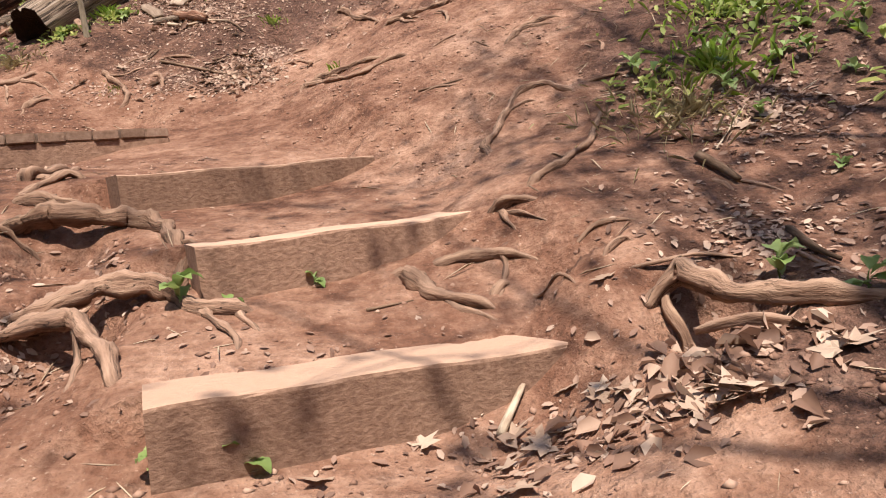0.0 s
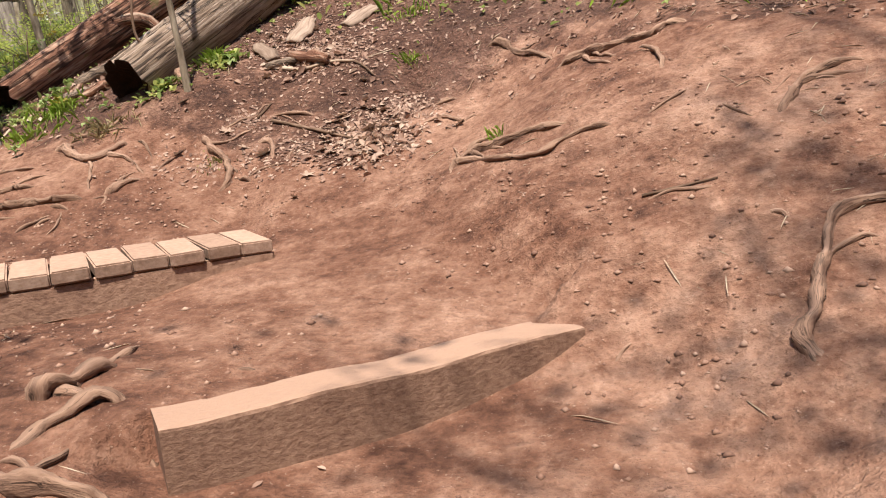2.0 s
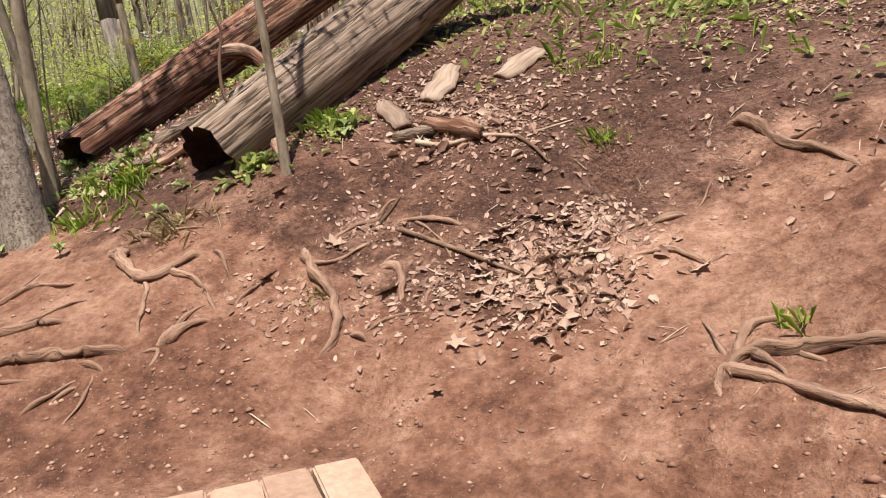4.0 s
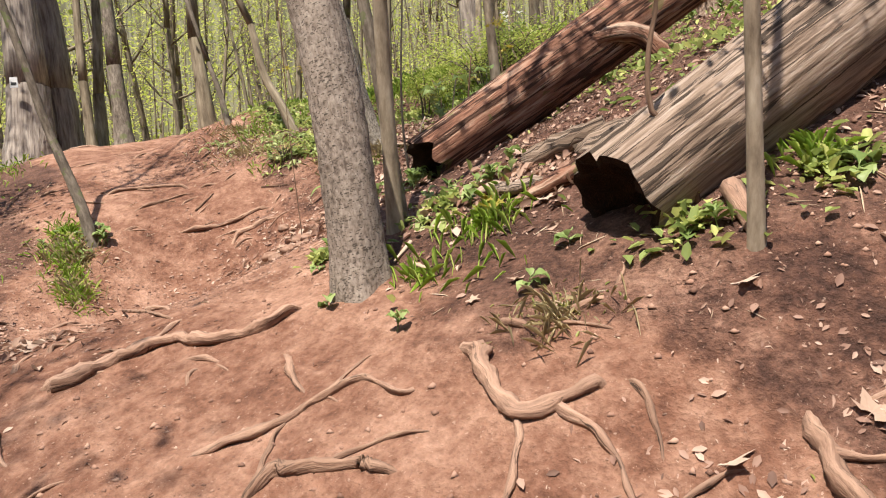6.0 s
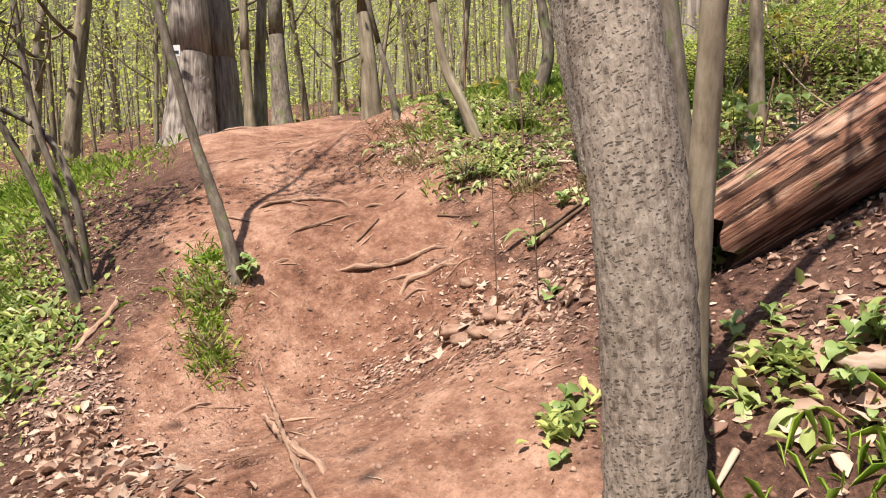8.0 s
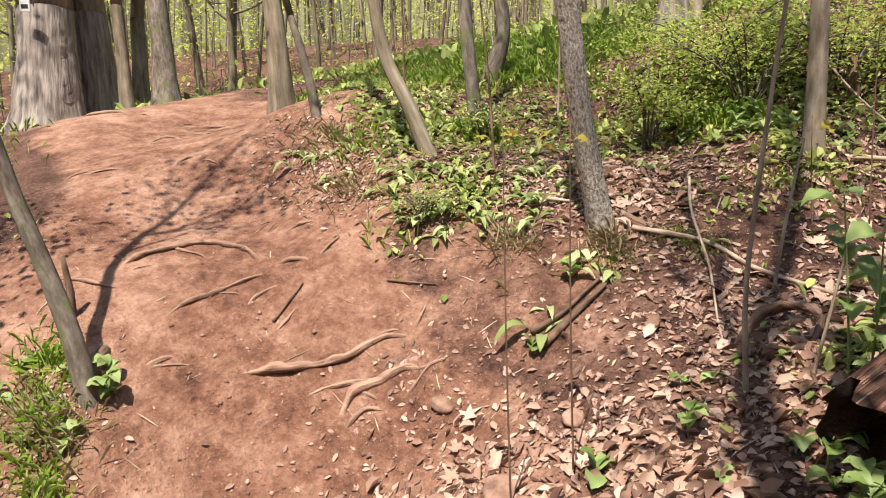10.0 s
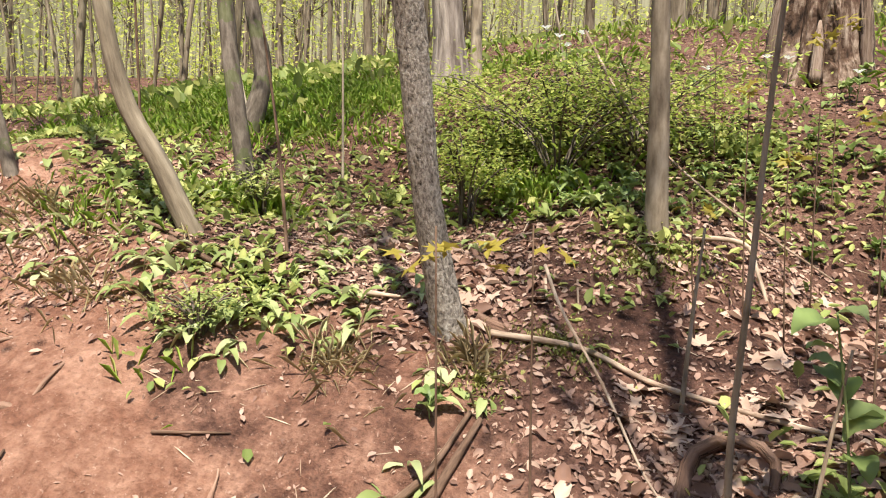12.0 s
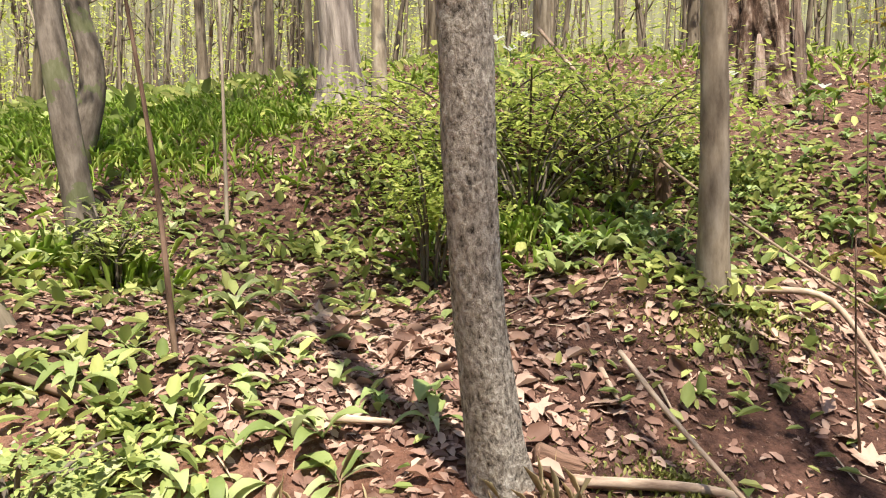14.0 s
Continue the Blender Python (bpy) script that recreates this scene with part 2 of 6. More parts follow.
# rises and hollows: x, y, radius, height
HOLLOWS = [
    # small hollows under the roots
    (0.75, 2.06, 0.14, -0.30), (-1.38, 2.82, 0.18, -0.20), (-1.10, 2.36, 0.15, -0.18), (-1.22, 2.12, 0.16, -0.13), (-1.20, 6.66, 0.10, -0.24),
    (-6.70, 8.60, 0.50, 0.09), (-6.10, 9.50, 0.50, 0.10), (-2.80, 6.55, 0.45, 0.14),
]
MOUNDS = [
    (-20.00, 18.40, 7.0, -0.779), (-14.60, 6.80, 4.5, 0.795), (-17.20, -4.00, 7.0, 0.366), (1.60, 12.20, 4.5, 0.427),
    (-18.20, 5.00, 4.5, 0.170), (-0.20, -4.00, 4.5, -0.602), (-7.40, 15.80, 4.5, 0.374), (-3.36, 8.16, 1.6, 0.351),
    (-1.44, 4.96, 1.6, -0.461), (-5.92, 8.16, 1.6, -0.221), (1.12, 3.04, 1.6, -0.375), (-9.76, 8.80, 1.6, 0.293),
    (-9.76, 6.24, 1.6, 0.217), (-3.36, 5.60, 1.6, -0.217), (-0.80, 1.12, 1.6, -0.322), (-6.88, 6.88, 0.8, -0.390),
    (-4.96, 9.76, 0.8, -0.464), (-8.80, 7.84, 0.8, -0.247), (-0.16, 3.68, 0.8, -0.248), (-0.80, 6.24, 0.8, -0.183),
    (-12.6, 8.8, 1.6, 0.25), (-7.84, 9.76, 0.8, -0.178), (-6.56, 5.92, 0.8, -0.194), (-7.20, 11.36, 0.8, 0.326),
    # lesser swells along the trail, and the level wood beyond its crest
    (-21.0, 12.5, 6.5, -0.55), (-27.5, 13.5, 7.0, -0.9), (-11.6, 8.0, 1.1, 0.16), (-11.0, 9.1, 1.1, -0.20), (-11.8, 7.6, 0.9, 0.08),
    (-10.8, 8.4, 1, -0.153),
    (-12.2, 8.2, 1.4, -0.15),
    (-14.4, 9, 2, -0.276),
    (-8, 8.5, 0.7, 0.131),
    (-8.7, 7, 0.8, 0.087),
    (-7.2, 7.3, 0.7, -0.022),
    (-6.9, 8, 0.6, 0.009),
    (-6.2, 6.9, 0.7, -0.074),
    (-7.2, 9.3, 0.7, 0.002),
    (-3.3, 6, 0.6, 0.078),
    (-2.5, 6.2, 0.6, -0.026),
    (-7.8, 10.1, 0.8, 0.043),
    (-5.8, 5.5, 0.7, 0.056),
    (0.5, 3.1, 0.6, 0.08),
    (-9.3, 8.9, 0.9, 0.077),
    (-16.5, 9.5, 2.5, -0.004),
    (-6.4, 9.6, 0.7, 0.03),
    (-4.6, 6.4, 0.6, 0.029),
]
# timber steps: front top edge from its left end to its right end, and the height of the top
STEPS = [
    ((-0.648, 1.690), (0.479, 2.176), 1.022, 0.913),
    ((-0.754, 2.484), (0.181, 2.992), 1.309, 1.270),
    ((-1.309, 3.255), (-0.273, 4.033), 1.620, 1.562),
    ((-2.70, 3.972), (-1.632, 4.849), 1.990, 1.936),
]
STEP_H, STEP_D = 0.16, 0.24
TRAIL = [(0.1, -4.0), (-0.15, 0.0), (-0.4, 2.0), (-1.0, 3.8), (-2.1, 5.0), (-3.7, 5.3), (-5.0, 5.6), (-6.5, 6.5), (-8.0, 7.2), (-9.5, 8.0),
         (-11.2, 8.5), (-12.6, 8.5), (-13.6, 7.9)]


def smooth(a, b, v):
    v = np.clip((v - a) / (b - a), 0, 1)
    return v * v * (3 - 2 * v)


def lattice(i, j, seed):
    n = (i * 374761393 + j * 668265263 + seed * 974634777) & 0x7FFFFFFF
    n = ((n ^ (n >> 13)) * 1274126177) & 0x7FFFFFFF
    n = n ^ (n >> 16)
    return (n & 0xFFFF) / 32767.5 - 1


def rough(x, y, size, seed=1):
    """Value noise in [-1, 1] with lumps of that size."""
    u, v = np.asarray(x) / size, np.asarray(y) / size
    i, j = np.floor(u).astype(np.int64), np.floor(v).astype(np.int64)
    fu, fv = u - i, v - j
    fu, fv = fu * fu * (3 - 2 * fu), fv * fv * (3 - 2 * fv)
    a, b = lattice(i, j, seed), lattice(i + 1, j, seed)
    c, d = lattice(i, j + 1, seed), lattice(i + 1, j + 1, seed)
    return (a * (1 - fu) + b * fu) * (1 - fv) + (c * (1 - fu) + d * fu) * fv


def trail_distance(x, y):
    best = np.full(np.shape(x), 1e9)
    for (ax, ay), (bx, by) in zip(TRAIL, TRAIL[1:]):
        dx, dy = bx - ax, by - ay
        s = np.clip(((x - ax) * dx + (y - ay) * dy) / (dx * dx + dy * dy), 0, 1)
        best = np.minimum(best, np.hypot(x - ax - s * dx, y - ay - s * dy))
    return best


def land(x, y):
    z = PLANE[0] + PLANE[1] * 14 * np.tanh((x + 5) / 14) + PLANE[2] * 14 * np.tanh((y - 6) / 14)
    for mx, my, r, h in MOUNDS + HOLLOWS:
        z = z + h * np.exp(-((x - mx) ** 2 + (y - my) ** 2) / (r * r))
    return z


def ground(x, y):
    """Height of the bare ground, with the treads behind the timbers."""
    x, y = np.asarray(x, float), np.asarray(y, float)
    z = land(x, y)
    rows = []
    for (ax, ay), (bx, by), za, zb in STEPS:
        length = math.hypot(bx - ax, by - ay)
        tx, ty = (bx - ax) / length, (by - ay) / length
        s = (x - ax) * tx + (y - ay) * ty
        rows.append((-(x - ax) * ty + (y - ay) * tx, s, length, za + (zb - za) * np.clip(s / length, -0.2, 1.2)))
    tread, inside = np.zeros_like(z), np.zeros_like(z)
    for k in range(5):
        if k == 0:
            d, s, length, top = rows[0]
            here, level = (d < 0.21) & (d > -0.7), top - (STEP_H + 0.02) * (1 - 0.75 * smooth(0.5, 1.12, s / length)) + 0.25 * d
            side = smooth(-0.30, 0.0, s) * (1 - smooth(length - 0.3, length + 0.15, s)) * smooth(-0.7, -0.1, d)
        elif k == 4:
            d, s, length, top = rows[3]
            here, level = (d >= 0.49) & (d < 1.2), top + 0.040 + 0.08 * (d - 0.49)
            side = smooth(-0.30, 0.0, s) * (1 - smooth(length - 0.05, length + 0.3, s)) * (1 - smooth(0.49, 1.15, d))
        else:
            d, s, length, top = rows[k - 1]
            e, s2, length2, top2 = rows[k]
            here = (d >= 0.21) & (e < (0.49 if k == 3 else 0.21))
            f = np.clip((d - 0.1) / np.maximum(d - e, 0.2), 0, 1)
            level = (top - 0.035) * (1 - f) + (top2 - STEP_H * (1 - 0.8 * smooth(0.45, 1.12, s2 / length2))) * f
            side = ((smooth(-0.30, 0.0, s) * (1 - smooth(length - 0.05, length + 0.3, s))) * (1 - f)
                    + (smooth(-0.30, 0.0, s2) * (1 - smooth(length2 - 0.28, length2 + 0.15, s2))) * f)
        tread, inside = np.where(here, level, tread), np.where(here, side, inside)
    z = z * (1 - inside) + tread * inside
    return z


def relief(x, y):
    """Ground with its lumps and hollows."""
    calm = 1 - smooth(0.5, 1.6, trail_distance(x, y))
    steady = 1 - 0.75 * np.exp(-((x + 0.8) ** 2 + (y - 3.1) ** 2) / 2.6)
    return (ground(x, y) + 0.025 * steady * rough(x, y, 0.9, 3) + (0.018 - 0.006 * calm) * steady * rough(x, y, 0.31, 4) + (0.010 - 0.006 * calm) * rough(x, y, 0.11, 5))


def gz(x, y):
    return float(relief(np.array([x]), np.array([y]))[0])


# ---- shapes ----
def mesh_of(name, verts, faces, grain=None, smooth_=True):
    me = bpy.data.meshes.new(name)
    me.from_pydata([tuple(v) for v in verts], [], faces)
    if grain is not None:
        at = me.attributes.new("grain", "FLOAT_VECTOR", "POINT")
        at.data.foreach_set("vector", np.asarray(grain, np.float32).ravel())
    if smooth_:
        me.polygons.foreach_set("use_smooth", [True] * len(me.polygons))
    return me


def piece(name, me, material, parent=None, label=""):
    """Links a mesh as one object, a part of parent where that is given."""
    ob = new(name, me)
    if not me.materials:
        me.materials.append(material)
    if parent is not None:
        ob.parent = parent
    return tagged(ob, label)


def spline(points, radii, step):
    """Points and radii along a smooth curve through those given."""
    p, r = np.array(points, float), np.array(radii, float)
    q = np.vstack([2 * p[0] - p[1], p, 2 * p[-1] - p[-2]])
    out, rad = [], []
    for k in range(len(p) - 1):
        a, b, c, d = q[k:k + 4]
        n = max(2, int(np.linalg.norm(c - b) / step))
        for f in np.arange(n) / n:
            out.append(0.5 * (2 * b + (c - a) * f + (2 * a - 5 * b + 4 * c - d) * f * f + (3 * b - a - 3 * c + d) * f ** 3))
            rad.append(r[k] + (r[k + 1] - r[k]) * f)
    return np.array(out + [p[-1]]), np.array(rad + [r[-1]])


def tube(points, radii, sides=8, step=0.1, wobble=0.08, seed=0, ridges=0.0, flare=0.0, ends=True, gnarl=0.0):
    """A limb: verts, faces and the grain (round and along) of a tube through the points."""
    p, r = spline(points, radii, step)
    n = len(p)
    rng = np.random.default_rng(seed)
    length = np.concatenate([[0], np.cumsum(np.linalg.norm(np.diff(p, axis=0), axis=1))])
    if gnarl:
        ph = rng.random(9) * 6.28
        for c in range(3):
            p[:, c] += gnarl * r * (0.9, 0.9, 0.35)[c] * (np.sin(length * 21 + ph[c]) * 0.6 + np.sin(length * 47 + ph[c + 3]) * 0.4)
        r = r * (1 + gnarl * 0.55 * np.sin(length * 33 + ph[6]) * np.sin(length * 13 + ph[7]))
    d = np.gradient(p, axis=0)
    d /= np.linalg.norm(d, axis=1)[:, None]
    ref = np.array([1.0, 0.13, 0.05]) if abs(d[0][2]) > 0.7 else np.array([0.05, 0.1, 1.0])
    verts, grain = [], []
    ang = np.arange(sides) * 2 * math.pi / sides
    phase = rng.random(4) * 6.28
    for k in range(n):
        u = ref - d[k] * np.dot(ref, d[k])
        u /= np.linalg.norm(u)
        v = np.cross(d[k], u)
        g = r[k] * (1 + wobble * (np.sin(ang * 2 + phase[0] + length[k] * 3.1) * 0.6 + np.sin(ang * 3 + phase[1] - length[k] * 7) * 0.4))
        g = g * (1 + wobble * 1.2 * (rng.random(sides) - 0.5))
        if ridges:
            g = g * (1 + ridges * np.sin(ang * 9 + phase[2] + 0.8 * math.sin(length[k] * 2)) * (0.5 + 0.5 * np.sin(ang * 4 + phase[3])))
        if flare:
            f = math.exp(-length[k] / 0.16)
            g = g * (1 + flare * f * (0.75 + 0.6 * np.sin(ang * 5 + phase[1])))
        verts.append(p[k] + np.outer(np.cos(ang) * g, u) + np.outer(np.sin(ang) * g, v))
        grain.append(np.stack([np.cos(ang) * r[k], np.sin(ang) * r[k], np.full(sides, length[k] + seed * 0.37)], 1))
    faces = []
    for k in range(n - 1):
        for j in range(sides):
            a, b = k * sides + j, k * sides + (j + 1) % sides
            faces.append((a, b, b + sides, a + sides))
    if ends:
        faces.append(tuple(range(sides - 1, -1, -1)))
        faces.append(tuple(range((n - 1) * sides, n * sides)))
    return np.vstack(verts), faces, np.vstack(grain)


def joined(tubes):
    verts, faces, grain, off = [], [], [], 0
    for v, f, g in tubes:
        verts.append(v)
        grain.append(g)
        faces += [tuple(i + off for i in q) for q in f]
        off += len(v)
    return np.vstack(verts), faces, np.vstack(grain)


def leaves_mesh(name, where, size, heading, pitch, width=1.0, curl=0.25, roll=None):
    """Many small folded leaves in one mesh: each has six corners and four triangles."""
    n = len(where)
    o = np.array([(0, 0), (0.35, 0.2), (0.75, 0.15), (1, 0), (0.75, -0.15), (0.35, -0.2)]) * (1, width)
    fold = min(1.0, width)
    lift = np.array([0, 0.10 * fold, 0.05 * fold, -0.25, 0.05 * fold, 0.10 * fold]) * curl
    ch, sh, cp, sp = np.cos(heading), np.sin(heading), np.cos(pitch), np.sin(pitch)
    fx = np.stack([ch * cp, sh * cp, sp], 1)
    fy = np.stack([-sh, ch, np.zeros(n)], 1)
    fz = np.cross(fx, fy)
    if roll is not None:
        cr, sr = np.cos(roll)[:, None], np.sin(roll)[:, None]
        fy, fz = fy * cr + fz * sr, fz * cr - fy * sr
    v = where[:, None, :] + size[:, None, None] * (o[None, :, 0, None] * fx[:, None] + o[None, :, 1, None] * fy[:, None] + lift[None, :, None] * fz[:, None])
    me = bpy.data.meshes.new(name)
    me.vertices.add(n * 6)
    me.vertices.foreach_set("co", v.astype(np.float32).ravel())
    base = np.arange(n)[:, None] * 6
    quads = np.stack([base + [0, 3, 2, 1], base + [0, 5, 4, 3]], 1).reshape(-1, 4)
    me.loops.add(quads.size)
    me.loops.foreach_set("vertex_index", quads.ravel().astype(np.int32))
    me.polygons.add(len(quads))
    me.polygons.foreach_set("loop_start", (np.arange(len(quads)) * 4).astype(np.int32))
    me.update(calc_edges=True)
    me.validate()
    return me


def on_ground(x, y, lift=0.0):
    return np.stack([x, y, relief(x, y) + lift], 1)


# ---- roots and the ground, one sheet to the horizon ----
def span(x, y):
    """How far a root that bridges the washed-out hollows hangs over their floor."""
    return sum(-0.9 * h * math.exp(-((x - mx) ** 2 + (y - my) ** 2) / (r * r)) for mx, my, r, h in HOLLOWS if h < 0)


# bare roots: radius, and the line along the ground
ROOTS = []
# beside the timber steps
ROOTS += [
    (0.05, [(-1.75, 2.95), (-1.53, 2.94), (-1.34, 2.96), (-1.14, 3.01), (-0.96, 2.83), (-0.86, 2.58), (-0.94, 2.50)]),
    (0.046, [(-1.4, 2.34), (-1.17, 2.35), (-1.06, 2.43), (-0.94, 2.46), (-0.86, 2.47), (-0.76, 2.40), (-0.62, 2.40), (-0.5, 2.44)]),
    (0.042, [(-1.4, 2.27), (-1.17, 2.27), (-1.06, 2.25), (-0.98, 2.17), (-0.87, 2.02), (-0.73, 1.84)]),
    (0.036, [(-1.82, 3.23), (-1.63, 3.15), (-1.47, 3.15), (-1.22, 3.18)]),
    (0.03, [(-1.85, 3.2), (-1.7, 3.38), (-1.6, 3.5), (-1.4, 3.37)]),
    (0.042, [(0.62, 2.2), (0.71, 2.18), (0.78, 2.08), (0.84, 2.00), (0.93, 1.92), (1.05, 1.86), (1.3, 1.8)]),
    (0.018, [(0.68, 1.97), (0.78, 1.88), (0.85, 1.83), (0.95, 1.86)]),
]
ROOTS += [
    (0.04, [(-0.18, 2.78), (-0.1, 2.66), (-0.03, 2.57), (0.04, 2.48), (0.14, 2.44), (0.26, 2.45)]),
    (0.032, [(-0.06, 2.78), (0.07, 2.74), (0.17, 2.72), (0.31, 2.65), (0.44, 2.56)]),
    (0.024, [(0.15, 2.46), (0.23, 2.54), (0.28, 2.55)]),
    (0.032, [(0.2, 2.96), (0.29, 2.92), (0.38, 2.88), (0.49, 2.84)]),
    (0.024, [(0.35, 2.92), (0.45, 3.04), (0.59, 3.16), (0.75, 3.39), (0.85, 3.63), (0.93, 3.81)]),
    (0.026, [(0.36, 3.62), (0.31, 3.78), (0.38, 3.88), (0.47, 4.06), (0.56, 4.19), (0.69, 4.19), (0.79, 4.07), (0.91, 4)]),
    (0.014, [(0.52, 2.33), (0.57, 2.39), (0.64, 2.43), (0.67, 2.41)]),
    (0.01, [(0.58, 2.3), (0.66, 2.27), (0.82, 2.28), (0.96, 2.23)]),
]
ROOTS += [
    (0.012, [(1.07, 2.22), (1.06, 2.13), (1.09, 2.01)]),
    (0.016, [(0.91, 4.57), (1.09, 4.47), (1.03, 4.25)]),
    (0.018, [(0.55, 4.71), (0.73, 4.93), (1.06, 4.92)]),
    (0.018, [(1.05, 2.85), (1.08, 2.73), (1.1, 2.66)]),
]
# on the clay slope above the steps
ROOTS += [
    (0.03, [(-0.75, 6.75), (-0.63, 6.8), (-0.48, 6.6), (-0.33, 6.42), (-0.2, 6.19)]),
    (0.034, [(-0.29, 6.17), (-0.17, 6.14), (0.06, 6.03), (0.26, 5.88), (0.39, 5.94), (0.56, 5.76)]),
    (0.018, [(0.11, 5.89), (0.24, 5.73), (0.26, 5.52), (0.21, 5.31)]),
    (0.03, [(-0.86, 5.48), (-0.77, 5.57), (-0.64, 5.5), (-0.48, 5.45), (-0.3, 5.34), (-0.15, 5.3)]),
    (0.022, [(-0.86, 5.25), (-0.83, 5.5), (-0.6, 5.29), (-0.39, 5.09), (-0.26, 5.12), (-0.1, 5.1), (0.04, 5.02)]),
    (0.022, [(-1.18, 6.23), (-0.96, 6.16), (-0.73, 6)]),
    (0.018, [(-1.19, 6.31), (-0.97, 6.36), (-0.82, 6.37)]),
    (0.022, [(0.54, 4.71), (0.64, 4.84), (0.78, 4.98), (0.92, 5.01), (1.04, 4.99)]),
]
ROOTS += [
    (0.009, [(0.39, 4.97), (0.43, 4.86), (0.54, 4.71)]),
    (0.008, [(0.54, 4.89), (0.67, 5), (0.73, 5.06)]),
    (0.01, [(-0.04, 4.52), (0.09, 4.52), (0.2, 4.48), (0.3, 4.48)]),
    (0.015, [(0.36, 4.3), (0.41, 4.26), (0.44, 4.21)]),
    (0.046, [(-1.89, 3.47), (-1.86, 3.53), (-1.79, 3.59), (-1.76, 3.68), (-1.77, 3.77)]),
    (0.009, [(-1.38, 3.75), (-1.3, 3.74), (-1.25, 3.74)]),
    (0.009, [(-0.21, 3.89), (-0.16, 3.94), (-0.11, 3.98)]),
    (0.012, [(-0.53, 4.66), (-0.46, 4.63)]),
]
# at the bend under the leaning tree
ROOTS += [
    (0.042, [(-3.95, 4.81), (-3.98, 4.98), (-3.85, 5.08), (-3.71, 5.15), (-3.73, 5.23), (-3.67, 5.31), (-3.5, 5.39), (-3.31, 5.44), (-3.14, 5.51), (-3.02, 5.58)]),
    (0.03, [(-3.01, 5.57), (-2.92, 5.65), (-2.86, 5.73), (-2.78, 5.81)]),
    (0.028, [(-3.7, 5.15), (-3.53, 5.14), (-3.39, 5.11), (-3.26, 5.12)]),
    (0.018, [(-3.3, 5.43), (-3.18, 5.45), (-3.06, 5.44)]),
    (0.014, [(-3.13, 5.5), (-2.97, 5.57), (-2.94, 5.54), (-2.96, 5.47)]),
    (0.03, [(-3.8, 5.33), (-3.82, 5.42), (-3.79, 5.48), (-3.63, 5.55), (-3.49, 5.6), (-3.38, 5.65)]),
    (0.02, [(-4.25, 5.33), (-4.12, 5.45), (-4.01, 5.61), (-3.94, 5.77), (-3.86, 5.87), (-3.64, 5.84), (-3.65, 5.94)]),
]
ROOTS += [
    (0.045, [(-5.37, 5.24), (-5.09, 5.35), (-5.09, 5.5), (-5.03, 5.65), (-4.96, 5.75), (-4.74, 5.82), (-4.59, 5.95), (-4.58, 6.1), (-4.51, 6.23)]),
    (0.016, [(-4.85, 5.67), (-4.67, 5.74), (-4.46, 5.77)]),
    (0.011, [(-4.64, 5.72), (-4.63, 5.65), (-4.48, 5.56)]),
    (0.02, [(-4.47, 5.98), (-4.19, 5.82), (-3.93, 5.73)]),
    (0.014, [(-4.17, 4.82), (-4.2, 4.91), (-4.15, 5.11), (-4.17, 5.3)]),
    (0.022, [(-5.46, 5.19), (-5.17, 5.11), (-4.88, 5.05), (-4.65, 5.06)]),
    (0.025, [(-4.55, 4.85), (-4.44, 4.88), (-4.55, 4.95)]),
    (0.02, [(-4.18, 4.74), (-4.31, 4.84), (-4.55, 4.93)]),
    (0.014, [(-3.36, 5.24), (-3.39, 5.34)]),
    (0.014, [(-3.23, 5.21), (-3.18, 5.31), (-3.14, 5.41)]),
    (0.012, [(-3.26, 5.64), (-3.31, 5.73)]),
]
ROOTS += [
    (0.032, [(-2.59, 6.2), (-2.53, 6.11), (-2.45, 6.04), (-2.35, 5.95), (-2.28, 5.86), (-2.25, 5.79), (-2.26, 5.7), (-2.33, 5.62)]),
    (0.018, [(-2.23, 5.79), (-2.14, 5.76), (-2.08, 5.74)]),
    (0.022, [(-2.23, 6.1), (-2.12, 6.1), (-2.06, 6.06), (-2.03, 5.97), (-2.02, 5.89)]),
    (0.034, [(-3.68, 6.06), (-3.5, 6.04), (-3.37, 5.94), (-3.22, 5.89), (-3.12, 5.96), (-3.07, 6.03), (-3.01, 6.07)]),
    (0.012, [(-3.02, 6.08), (-2.95, 6.07), (-2.86, 5.98), (-2.78, 5.89)]),
    (0.022, [(-3.63, 6.2), (-3.43, 6.16), (-3.37, 6.19)]),
    (0.022, [(-3.32, 6.23), (-3.22, 6.26), (-3.13, 6.35)]),
    (0.012, [(-2.5, 6.18), (-2.37, 6.29), (-2.27, 6.35), (-2.24, 6.47), (-2.17, 6.53)]),
]
ROOTS += [
    (0.02, [(-2.22, 6.39), (-2.09, 6.36), (-1.92, 6.34), (-1.75, 6.32)]),
    (0.012, [(-1.92, 5.9), (-1.92, 5.97), (-1.9, 6.02)]),
    (0.016, [(-6.81, 5.71), (-6.91, 6.01), (-6.93, 6.14)]),
    (0.014, [(-7.06, 6.42), (-5.5, 5.93), (-5.12, 5.91)]),
]
